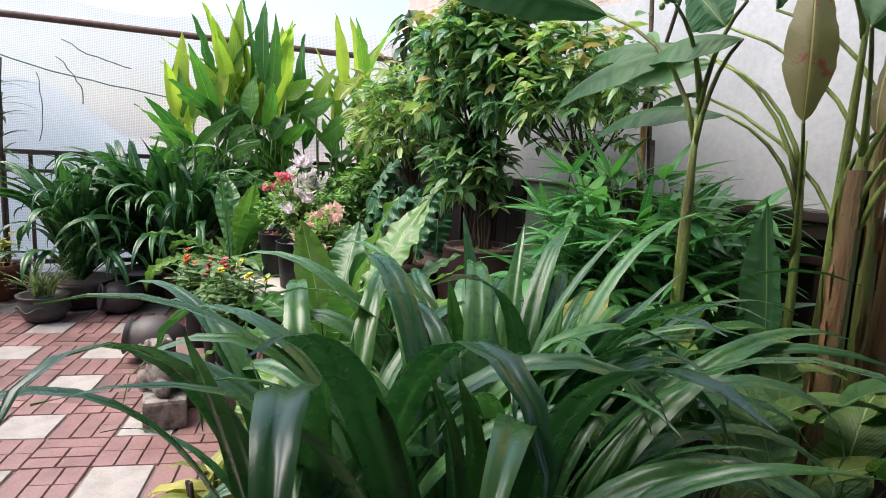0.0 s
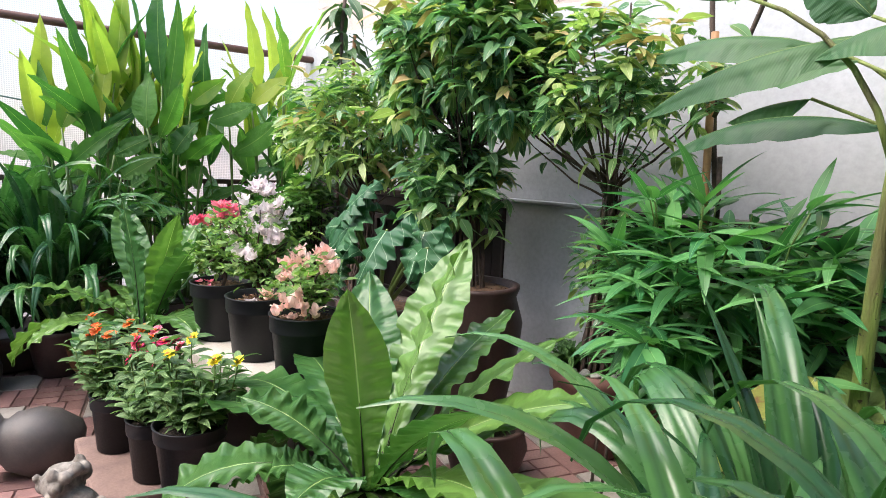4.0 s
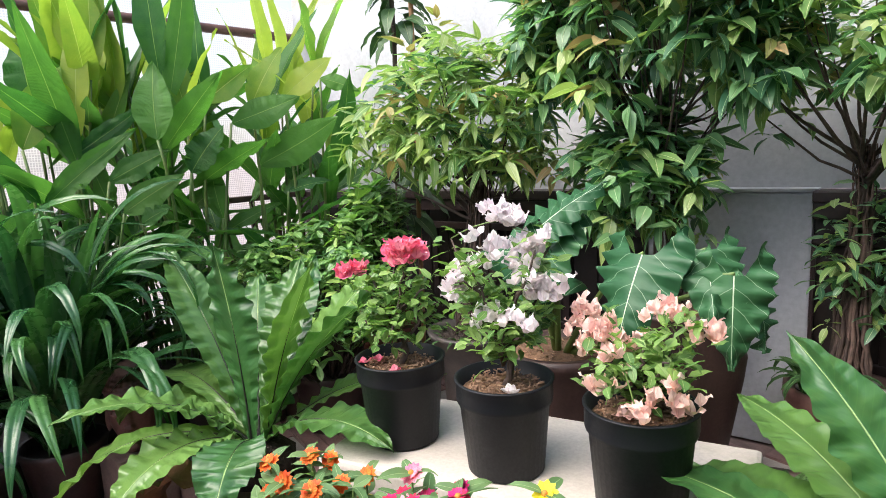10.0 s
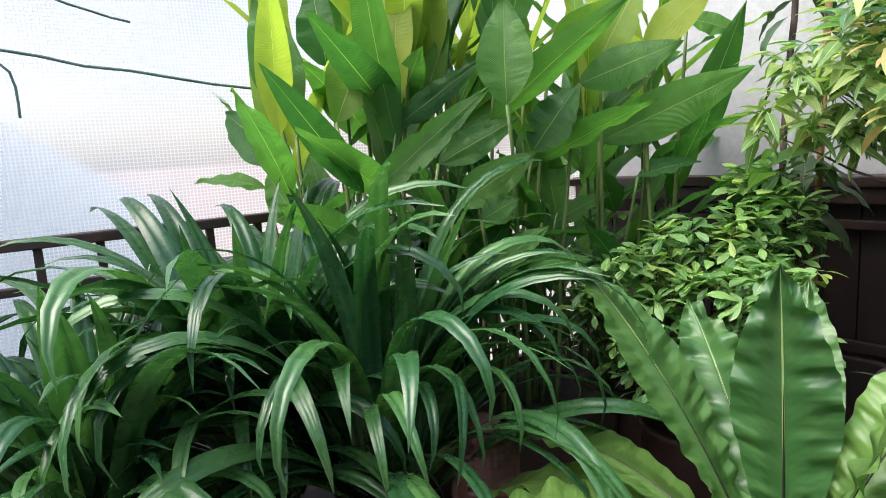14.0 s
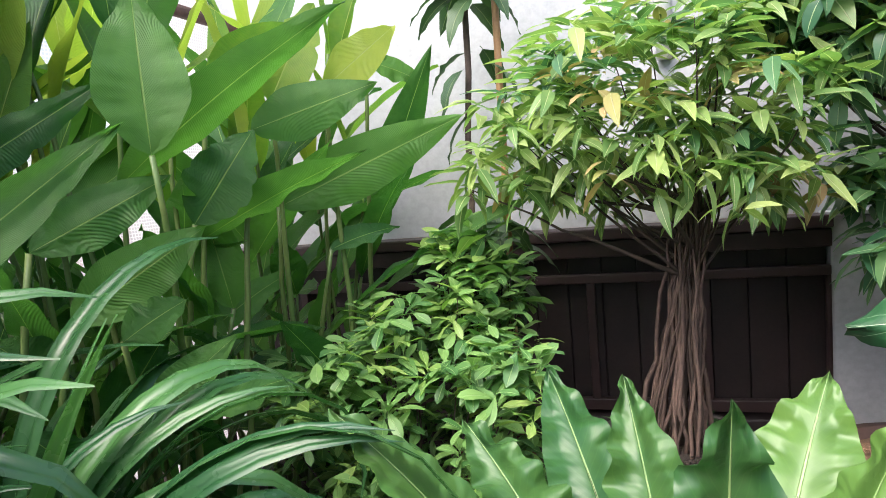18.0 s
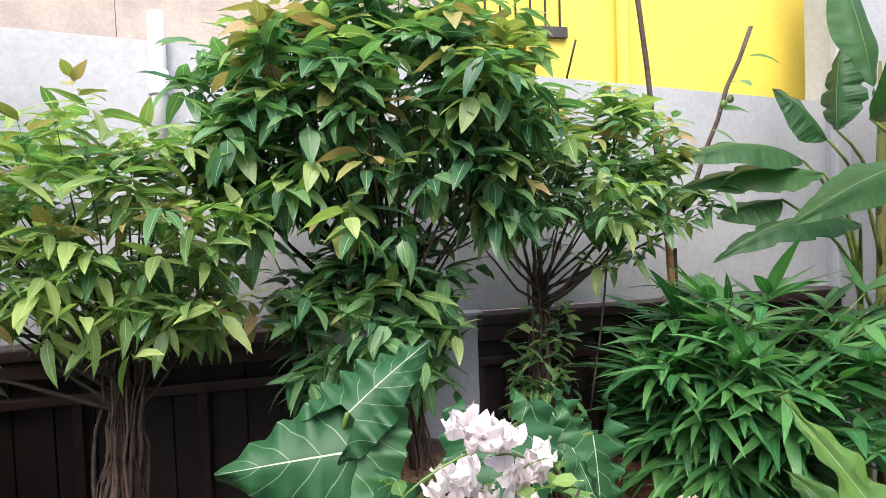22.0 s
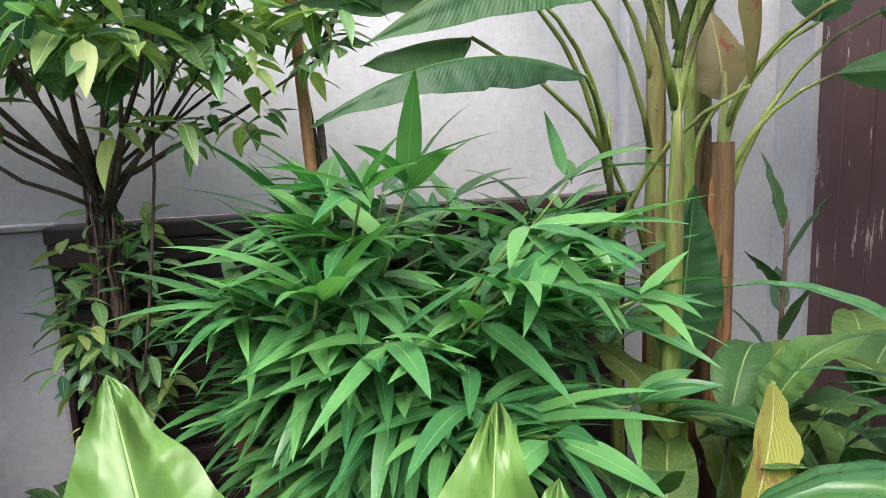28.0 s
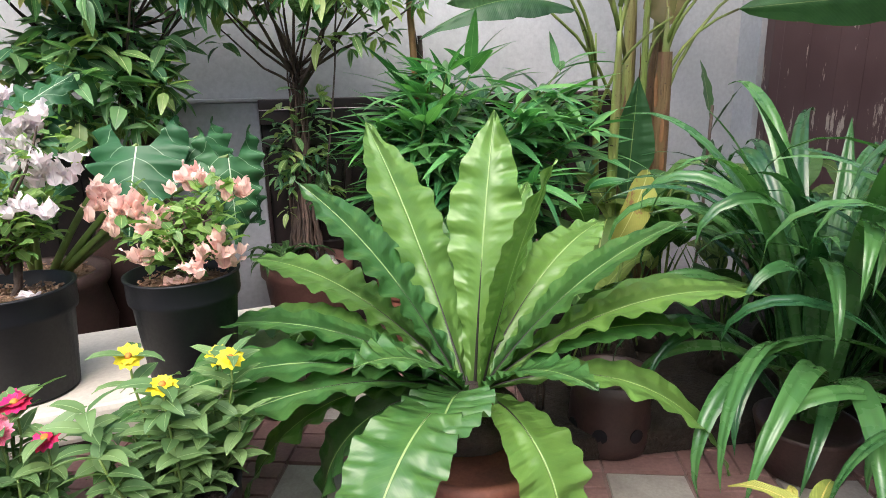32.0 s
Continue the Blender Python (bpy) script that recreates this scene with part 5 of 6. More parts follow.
# ficus with hanging roots in a dark bowl
f1 = thing("ficus", (-4.6, 1.66, 0), "ficus with bright green crown and aerial roots in a bowl", "tree", "ficus trees")
part("pot", lathe([(0.14, 0), (0.15, 0.03), (0.17, 0.4), (0.21, 0.5), (0.24, 0.56), (0.25, 0.58), (0.22, 0.58), (0.2, 0.53)], 32, 0.02), M["grey_clay"], f1, smooth=True)
mulch(f1, 0.2, 0.55, "soil", 40)
rng = random.Random(44)
for k in range(26):
    link("weed_leaf", leaf_mesh("weed_leaf", M["cala"], L=U(0.06, 0.2), W=U(0.015, 0.03), shape="lance", a0=U(30, 80), a1=U(-60, 10), fold=0.3, n=6, m=2, seed=k), f1, aim((0.17 * math.cos(k * 2.4), 0.17 * math.sin(k * 2.4), 0.55), k * 137.5))
rooted_trunk(f1, 0.55, 1.38, 0.125, 0.06, 40, "root", 41, (0.08, 0.0))
e1 = crown_leaves(f1, (-0.06, -0.04, 1.58), (0.6, 0.46, 0.46), 300, 6, 0.112, [("ficus_light", 1.0), ("ficus", 0.2), ("ficus_young", 0.14)], 42, 70, 150, "lance", 0.34, 0.1)
branches(f1, (0.08, 0, 1.34), e1, "twig", 30, 0.009, 43)
# tall dense ficus
f2 = thing("ficus", (-3.66, 1.84, 0), "tall dense dark green ficus in a brown urn", "tree", "ficus trees")
part("pot", lathe([(0.17, 0), (0.19, 0.03), (0.27, 0.5), (0.28, 0.6), (0.24, 0.74), (0.255, 0.78), (0.255, 0.8), (0.22, 0.8), (0.2, 0.74)], 32, 0.015), M["brown_clay"], f2, smooth=True)
mulch(f2, 0.21, 0.77, "husk", 30)
rooted_trunk(f2, 0.77, 1.6, 0.1, 0.06, 14, "bark", 51, (-0.05, 0.0))
e2 = crown_leaves(f2, (-0.1, -0.04, 1.98), (0.7, 0.42, 0.52), 470, 6, 0.125, [("ficus", 1.0), ("ficus_young", 0.14), ("ficus_light", 0.38)], 52, 85, 150, "lance", 0.42, 0.0)
branches(f2, (-0.05, 0, 1.5), e2, "twig", 34, 0.01, 53)
f2l = crown_leaves(f2, (-0.16, -0.06, 1.3), (0.38, 0.26, 0.36), 130, 6, 0.125, [("ficus", 1.0), ("ficus_young", 0.06), ("ficus_light", 0.16)], 54, 85, 60, "lance", 0.4)
# slender ficus at the pier's edge
f3 = thing("ficus", (-3.1, 2.22, 0), "slender ficus with a twisted trunk of thin roots", "tree", "ficus trees")
part("pot", lathe([(0.15, 0), (0.17, 0.02), (0.21, 0.36), (0.23, 0.38), (0.23, 0.44), (0.205, 0.44), (0.19, 0.4)], 32, 0.015), M["brown_red"], f3, smooth=True)
mulch(f3, 0.19, 0.4, "soil", 20)
rng = random.Random(66)
for k in range(22):
    a, q = U(0, 6.28), U(0.1, 0.165)
    part("pebble", blobs([(0, 0, 0, U(0.02, 0.038), U(0.02, 0.03), U(0.012, 0.02))], 0.003, k), M["pebble"], f3, "", pose(q * math.cos(a), q * math.sin(a), 0.425, 0, 0, U(0, 180)), smooth=True)
for k in range(26):
    link("weed_leaf", leaf_mesh("weed_leaf", M["cala"], L=U(0.2, 0.32), W=U(0.028, 0.042), shape="strap", a0=U(60, 84), a1=U(-85, -20), power=1.5, fold=0.3, n=9, m=2, seed=k), f3, aim((-0.1 + U(-0.04, 0.04), -0.1 + U(-0.03, 0.03), 0.41), k * 137.5))
rooted_trunk(f3, 0.4, 1.42, 0.1, 0.05, 46, "root", 61, (0.02, 0.0))
e3 = crown_leaves(f3, (0.06, -0.25, 1.76), (0.6, 0.38, 0.42), 250, 6, 0.1, [("ficus", 1.0), ("ficus_young", 0.16), ("ficus_light", 0.75)], 62, 60, 150, "lance", 0.38, 0.3)
crown_leaves(f3, (0.06, -0.2, 1.5), (0.5, 0.24, 0.16), 12, 5, 0.1, [("ficus", 1.0), ("ficus_light", 0.5)], 67, 60, 40, "lance", 0.36)
branches(f3, (0.02, 0, 1.38), e3, "bark", 20, 0.011, 63, 0.14)
rng = random.Random(65)
for k in range(5):
    link("climber_leaf", leaf_mesh("climber_leaf", M["cala"], L=0.13, W=0.1, shape="oval", a0=-20, a1=-70, fold=0.15, n=8, m=4, stalk=0.03, stalk_w=0.002, seed=k), f3, aim((0.06 + 0.06 * k, -0.36 + U(-0.04, 0.02), 1.66 + U(-0.05, 0.04)), U(230, 310), 0, U(-20, 20)), "broad rounded climber leaf")
crown_leaves(f3, (0.02, -0.02, 0.95), (0.17, 0.14, 0.45), 56, 5, 0.085, [("ficus_light", 1.0), ("ficus", 1.0)], 64, 60, 40)

# ---- shrub below the heliconias ----


def ribbed_pot(r, h, rings=7):
    """A turned pot with raised horizontal ribs and a rolled rim."""
    prof = [(r * 0.72, 0), (r * 0.78, h * 0.03)]
    for k in range(rings):
        z, q = h * (0.08 + 0.74 * k / rings), r * (0.8 + 0.18 * k / rings)
        prof += [(q, z), (q + r * 0.05, z + h * 0.03), (q + r * 0.05, z + h * 0.06), (q, z + h * 0.085)]
    prof += [(r, h * 0.86), (r * 1.08, h * 0.9), (r * 1.1, h * 0.95), (r * 1.07, h), (r * 0.95, h), (r * 0.9, h * 0.9)]
    return lathe(prof, 36, 0.012)


def bush(loc, label, center, radii, n, size, mats, seed, potr=0.2, poth=0.32, ribbed=False):
    t = thing("leafy_shrub", loc, label, "shrub")
    if ribbed:
        part("pot", ribbed_pot(potr, poth), M["terracotta"], t, "ribbed terracotta pot", smooth=True)
    else:
        part("pot", lathe([(potr * 0.75, 0), (potr * 0.8, 0.02), (potr, poth * 0.9), (potr * 1.05, poth), (potr * 0.9, poth), (potr * 0.85, poth * 0.9)], 28, 0.02), M["brown_clay"], t, smooth=True)
    e = crown_leaves(t, center, radii, n, 8, size, mats, seed, -42, 150, "spoon", 0.36)
    branches(t, (0, 0, poth), e, "twig", 60, 0.01, seed + 1)
    return t


bush((-5.35, 1.3, 0), "light green rounded shrub with glossy leaf rosettes", (0, -0.05, 0.76), (0.52, 0.42, 0.42), 310, 0.082, [("shrub", 1.0), ("shrub_young", 0.3)], 71)
bush((-5.22, 1.62, 0), "light green upright shrub beside the ficus", (0, -0.05, 1.04), (0.2, 0.18, 0.36), 80, 0.1, [("shrub", 1.0), ("shrub_young", 0.2)], 73, 0.15, 0.56, True)

# ---- staked sapling with drooping leaves ----
sp = thing("staked_sapling", (-5.28, 1.85, 0), "thin sapling with drooping leaves tied to a bamboo cane", "plant")
part("pot", lathe([(0.1, 0), (0.11, 0.02), (0.15, 0.28), (0.16, 0.3), (0.13, 0.3), (0.12, 0.26)], 24, 0.02), M["brown_clay"], sp, smooth=True)
tubes("stem", [(bend((0, 0, 0.28), (0.06, -0.02, 2.55), (-0.05, 0, 0), 10, 0.012), 0.013)], M["bark"], sp)
tubes("bamboo_cane", [(bend((0.09, 0.02, 0.28), (0.12, 0.03, 2.3), (0, 0, 0), 8), 0.014)], M["bamboo_cane"], sp, "dry tan bamboo cane", 8)
rng = random.Random(81)
vs = [leaf_mesh("leaf", M["mango"], L=U(0.2, 0.28), W=U(0.07, 0.09), shape="lance", a0=U(0, 30), a1=U(-85, -65), power=0.7, fold=0.2, ripple=0.006, waves=5, n=9, m=4, stalk=0.03, stalk_w=0.002, seed=k, twist=U(-20, 20)) for k in range(6)]
for z, n in ((2.5, 12), (2.3, 11), (2.15, 8), (1.95, 4), (1.7, 2), (1.28, 9), (1.15, 9)):
    for k in range(n):
        link("leaf", vs[rng.randrange(6)], sp, aim((0.03 + 0.03 * math.cos(k), 0.03 * math.sin(k), z + U(-0.06, 0.06)), 360 * k / n + U(-25, 25), U(-10, 25), U(-20, 20)))

# ---- elephant ear ----


def ear_data(L, W, seed):
    """A shield leaf with two back lobes and a scalloped rim, its midrib along +x from the stalk."""
    q = random.Random(seed)
    verts, faces, uvs = [], [], []
    n, m = 30, 8
    for i in range(n + 1):
        s = i / n
        x = -0.34 * L + s * 1.34 * L
        back = max(0.0, (0.26 - s) / 0.26)
        half = W / 2 * (math.sin(math.pi * min(1, (s * 0.93 + 0.07)) ** 0.62) ** 0.85) * (1 + 0.075 * math.cos(s * 44 + 1))
        inner = 0.34 * W * back ** 0.8 if back > 0 else 0.0
        for k in range(m + 1):
            v = 2 * k / m - 1
            a = abs(v)
            y = (inner + (max(half, inner + 0.01) - inner) * a) * (1 if v >= 0 else -1)
            z = -0.3 * L * (s - 0.25) ** 2 - 0.2 * W * a ** 2 + 0.1 * W * a + 0.022 * math.cos(s * 44 + 1) * a ** 2 + 0.012 * math.sin(s * 19 + seed + v) * a
            verts.append((x, y, z))
            uvs.append((s, k / m))
    for i in range(n):
        for k in range(m):
            c = i * (m + 1) + k
            f = (c, c + 1, c + m + 2, c + m + 1)
            if not (i / n < 0.24 and k == m // 2) and not crosses_middle(f, verts):
                faces.append(f)
    return verts, faces, uvs


def crosses_middle(f, verts):
    ys = [verts[i][1] for i in f]
    return min(ys) < -1e-6 and max(ys) > 1e-6


def elephant_ear(loc, label, leaves, pot, pot_mat, top, seed):
    global rng
    rng = random.Random(seed)
    t = thing("elephant_ear", loc, label, "potted plant", "elephant ears")
    part("pot", lathe(pot, 32, 0.015), M[pot_mat], t, smooth=True)
    mulch(t, pot[-2][0] * 0.95, top, "husk", 60)
    for k, (x, y, z, az, tilt, roll, L, W) in enumerate(leaves):
        v, f, uv = ear_data(L, W, k)
        link("leaf", mesh("leaf", v, f, M["alocasia"], uv), t, aim((x, y, z), az, tilt, roll))
        tubes("leaf_stalk", [(bend((x * 0.1, y * 0.1, top), (x, y, z), (x * 0.05, y * 0.05, 0.08), 8), [0.014, 0.013, 0.012, 0.011, 0.01, 0.009, 0.008, 0.007, 0.006])], M["green_stem"], t, "", 7)
    return t


URN = [(0.12, 0), (0.14, 0.03), (0.2, 0.27), (0.235, 0.46), (0.21, 0.59), (0.23, 0.62), (0.235, 0.66), (0.2, 0.66), (0.18, 0.62)]
elephant_ear((-3.98, 1.45, 0), "elephant ear with scalloped white-veined leaves in a brown urn",
             [(0.48, -0.25, 1.12, -95, -52, 0, 0.32, 0.3), (0.74, -0.2, 1.07, -75, -76, 0, 0.29, 0.22), (0.64, -0.15, 1.13, -60, -45, 0, 0.26, 0.21), (0.1, -0.25, 1.19, 10, 40, 50, 0.27, 0.2), (0.16, -0.25, 1.1, 184, -2, -62, 0.38, 0.32),
              (0.05, -0.24, 0.95, -100, -74, 0, 0.22, 0.19), (0.12, -0.22, 1.14, -105, -55, 0, 0.3, 0.26), (0.78, -0.12, 1.02, -20, -70, 0, 0.2, 0.16)], URN, "brown_clay", 0.64, 101)

# ---- dwarf bamboo in a terracotta pot ----
bp = thing("dwarf_bamboo", (-2.36, 1.85, 0), "dense dwarf bamboo with long pointed leaves in a terracotta pot", "potted plant")
part("pot", ribbed_pot(0.26, 0.63, 10), M["terracotta"], bp, "wide ribbed terracotta pot", pose(-0.15, 0.36, 0), smooth=True)
part("soil", lathe([(0.004, 0.585), (0.12, 0.58), (0.236, 0.57)], 28), M["husk"], bp, "coir mulch", pose(-0.15, 0.36, 0), smooth=True)
rng = random.Random(111)
vs = [leaf_mesh("leaf", M["bamboo_leaf"], L=U(0.16, 0.29), W=U(0.034, 0.052), shape="lance", a0=U(5, 30), a1=U(-40, 5), power=1.0, fold=U(0.1, 0.3), n=8, m=2, seed=k, twist=U(-25, 25), stalk=0.012, stalk_w=0.0015) for k in range(10)]
rest = Foliage()
raw = [([v.co.copy() for v in me.vertices], [tuple(p.vertices) for p in me.polygons], leaf_data(1, 1, "lance", n=8, m=2, stalk=0.1)[2]) for me in vs]
culms, count = [], 0
for i in range(134):
    az, q = i * 137.5, 0.19 * math.sqrt(U(0.02, 1))
    a = Vector((q * math.cos(radians(az)), q * math.sin(radians(az)), 0.57)) + Vector((-0.14, 0.35, 0))
    low = i >= 96
    out = (U(0.14, 0.3) if low else U(0.06, 0.4)) * (0.72 if math.cos(radians(az)) < 0 else 1.0)
    b = Vector((a.x + 0.18 + out * math.cos(radians(az)), a.y - (0.14 if low else 0.3) + out * math.sin(radians(az)), U(0.55, 0.82) if low else U(0.86, 1.4) - 0.28 * out))
    pts = bend(a, b, (0, 0, 0.03), 6, 0.008)
    culms.append((pts, 0.0035))
    for k in range(2, 7):
        fan = 1 if k < 5 else 5
        tip_az = az + U(-60, 60)
        for s in range(fan):
            mm = aim(pts[k] + Vector((U(-0.01, 0.01), U(-0.01, 0.01), U(-0.01, 0.01))), tip_az + (s - fan / 2 + 0.5) * 36 + U(-16, 16), (U(-50, 5) if low else U(-22, 26)) + (26 if i % 3 == 0 and k == 6 and not low else 0), U(-20, 20), U(0.75, 1.15))
            j = rng.randrange(10)
            if pts[k].y < -0.05 and count < 290 and k > 3:
                link("leaf", vs[j], bp, mm)
                count += 1
            else:
                rest.add(raw[j], mm)
tubes("culm", culms, M["green_stem"], bp, "", 5)
rest.link("foliage", M["bamboo_leaf"], bp)

# cane stake and bare climber beside it
stk = thing("bamboo_stake", (-2.5, 2.1, 0), "dry tan bamboo stake with a dark climbing stem", "stake")
tubes("cane", [(bend((0.03, 0, 0), (-0.06, 0.03, 1.99), (0, 0, 0), 6), 0.016)], M["bamboo_cane"], stk, "", 8)
tubes("climber_stem", [(bend((0.02, 0.04, 0.0), (0.0, 0.05, 1.5), (0.02, 0, 0), 8, 0.008), 0.011), (bend((0.0, 0.05, 1.3), (-0.17, 0.05, 2.75), (0, 0, 0), 6, 0.006), 0.011), (bend((0.0, -0.02, 1.65), (0.3, -0.05, 2.4), (0, 0, 0), 6, 0.01), 0.009)], M["bark"], stk, "dark bare climbing stem")

rng = random.Random(115)
for k, (x, y, z) in enumerate(((0.06, -0.1, 1.98), (0.18, -0.08, 2.16), (0.12, -0.1, 1.86), (0.02, -0.1, 1.7), (0.22, -0.1, 2.26), (0.1, -0.12, 2.04), (-0.02, -0.1, 1.62))):
    link("leaf", leaf_mesh("leaf", M["ficus"], L=U(0.09, 0.13), W=U(0.05, 0.065), shape="oval", a0=U(-10, 20), a1=U(-60, -20), fold=0.2, n=8, m=4, stalk=0.03, stalk_w=0.002, seed=k), stk, aim((x, y, z), U(150, 390), 0, U(-30, 30)), "oval green climber leaf")
for x, z in ((0.14, 2.06), (0.17, 2.08)):
    part("green_fruit", lathe([(0.002, 0), (0.011, 0.005), (0.015, 0.017), (0.011, 0.029), (0.002, 0.034)], 12), M["green_stem"], stk, "small round green fruit", m=pose(x, -0.1, z), smooth=True)

# pinnate sprig rising above the slender ficus
spg = thing("pinnate_sprig", (-2.86, 1.95, 1.5), "thin upright sprig with paired oval leaves above the ficus", "plant")
tubes("stem", [(bend((-0.1, 0.02, -0.6), (0.02, 0, 0.62), (0.02, 0, 0), 8, 0.004), 0.004)], M["twig"], spg)
for k in range(7):
    for s in (0, 180):
        link("leaf", leaf_mesh("leaf", M["ficus"], L=0.13 - 0.008 * k, W=0.05, shape="oval", a0=18, a1=-25, fold=0.15, n=8, m=4, stalk=0.01, stalk_w=0.0015, seed=k), spg, aim((0.01 + 0.002 * k, 0, 0.22 + 0.065 * k), s + U(-15, 15), 0, -55 if s else 55))

# ---- bananas ----
ban = thing("banana_clump", (-1.45, 1.88, 0), "banana clump with tall stems and long arching leaves", "banana plant")
part("soil_bed", box(-0.75, -0.95, 0.0, 1.9, 0.62, 0.1, 0.03), M["soil"], ban)
STEMS = [(-0.16, 0.23, 0.02, 1.5, -0.05, 0), (0.02, 0.32, 0.036, 2.3, -0.03, 1), (-0.29, -0.22, 0.025, 1.6, 0.0, 0), (0.08, 0.1, 0.035, 1.6, 0.0, 2), (-0.02, 0.14, 0.019, 2.05, 0.03, 0), (0.11, 0.28, 0.038, 2.25, 0.04, 2)]
for k, (x, y, r, H, lean, kind) in enumerate(STEMS):
    st = tubes("stem", [(bend((x, y, 0.05), (x + lean, y, H), (0, 0, 0), 8, 0.004), [r * (1.15 - 0.06 * i) * (1, 1, 1, 1, 1, 1, 1, 0.7, 0.25)[i] for i in range(9)])], M["banana_stem" if kind else "banana_green"], ban, "", 14)
    rng = random.Random(120 + k)
    for j in range(3 if kind else 1):
        z0 = 0.05 + j * 0.38
        pts = bend((x + lean * z0 / H, y, z0), (x + lean * (z0 + 0.5) / H, y, z0 + U(0.4, 0.65)), (0, 0, 0), 5)
        v, f = tube_data(pts, [r * 1.17, r * 1.16, r * 1.13, r * 1.1, r * 1.05, r * 0.95], 14)
        keep = [q for i, q in enumerate(f[:-2]) if (i % 14) < (11 if kind == 2 else 6)]
        link("dry_sheath", mesh("dry_sheath", v, keep, M["banana_dry" if kind else "banana_stem"]), st, pose(0, 0, 0, 0, 0, 0), "papery brown dry sheath")
for x, y, r in ((0.08, 0.1, 0.035), (0.11, 0.28, 0.038), (0.02, 0.32, 0.036)):
    rng = random.Random(int(x * 100) + 500)
    for k in range(16):
        a = U(0, 360)
        z = U(0.1, 1.3)
        link("peeling_strip", leaf_mesh("peeling_strip", M["dry_leaf" if k % 3 else "banana_dry"], L=U(0.1, 0.26), W=U(0.012, 0.024), shape="strap", a0=U(84, 90), a1=U(80, 98), fold=-0.5, ripple=0.003, waves=2, n=8, m=2, seed=k), ban, aim((x + r * 1.16 * math.cos(radians(a)), y + r * 1.16 * math.sin(radians(a)), z), a), "curling brown strip of dry sheath")
# blades: foot x y z, tip x y z, width, roll
BAN_A = [(-2.05, 1.95, 1.84, -2.71, 1.85, 1.84, 0.2, -36), (-1.96, 1.95, 1.79, -2.6, 1.95, 1.74, 0.2, -38), (-1.82, 1.66, 1.8, -2.45, 1.53, 1.59, 0.2, -46), (-2.11, 2, 1.69, -2.4, 2, 1.62, 0.2, -26), (-1.84, 1.9, 1.58, -2.54, 1.8, 1.47, 0.2, -19), (-1.07, 1.9, 1.58, 0.3, 1.68, 1.64, 0.22, 86), (-0.8, 2.02, 1.78, -0.2, 2.02, 1.74, 0.18, 64), (-1.09, 1.95, 1.73, -0.96, 1.95, 2.21, 0.29, 45), (-1.47, 1.85, 2.02, -1.63, 1.85, 2.33, 0.32, 47), (-1.94, 1.95, 1.92, -2.18, 1.95, 2.13, 0.2, -58), (-1.81, 2.05, 1.97, -1.79, 2.05, 2.32, 0.2, 17), (-1.58, 1.65, 1.79, -1.95, 1.6, 1.74, 0.2, -33)]
BAN_B = [(-2.13, 1.54, 1.94, -2.64, 0.81, 2.07, 0.2, -71), (-1.66, 1.44, 1.88, -1.71, 1.42, 2.07, 0.2, -21), (-1.44, 1.79, 1.54, -1.51, 1.84, 2.06, 0.15, -13), (-1.35, 2, 1.52, -1.37, 2.06, 1.79, 0.2, -35), (-1.2, 1.68, 1.77, -1.15, 1.87, 1.97, 0.24, 64), (-1.57, 1.64, 1.9, -1.64, 1.59, 2.11, 0.2, -42)]
JOINT = [(0, 1.5), (0, 1.42), (2, 1.35), (1, 1.45), (0, 1.2), (3, 1.15), (3, 1.35), (3, 1.4), (4, 1.6), (1, 1.75), (1, 1.85), (2, 1.4), (2, 1.5), (2, 1.6), (0, 1.3), (4, 1.4), (3, 1.5), (2, 1.6)]
for k, (x0, y0, z0, x1, y1, z1, W, roll) in enumerate(BAN_A + BAN_B):
    x, y, r, H, lean, _ = STEMS[JOINT[k][0]]
    o = Vector((-1.45, 1.88, 0))
    p0, p1 = Vector((x0, y0, z0)) - o, Vector((x1, y1, z1)) - o
    young = k in (14, 15)
    rng = random.Random(300 + k)
    me, m = spanned("leaf", M["banana_red" if young else "banana"], p0, p1, W, roll, (55, 40, 50, 30, 60, 35, 50, 15, 20, 40, 20, 70)[k % 12], fold=-0.5, ripple=0.005, waves=3, twist=U(-12, 12), n=30, m=6, seed=k + 5, tear=0.3 if k % 3 == 1 else 0.08)
    link("leaf", me, ban, m, "bronze-flecked young leaf" if young else "")
    j = Vector((x + lean * JOINT[k][1] / H, y, JOINT[k][1]))
    j.z = max(0.9, min(H, p0.z - 0.15 - 0.75 * math.hypot(p0.x - j.x, p0.y - j.y)))
    j.z += 0.16 * ((k * 0.37) % 1.0) - 0.08
    mid = Vector((j.x + 0.22 * (p0.x - j.x), j.y + 0.22 * (p0.y - j.y), j.z + 0.75 * (p0.z - j.z)))
    pts = [j.lerp(mid, f / 5).lerp(mid.lerp(p0, f / 5), f / 5) for f in range(6)]
    tubes("leaf_stalk", [(pts, [0.011, 0.0095, 0.0082, 0.0072, 0.0062, 0.0054])], M["banana_green"], ban, "", 8)
rng = random.Random(340)
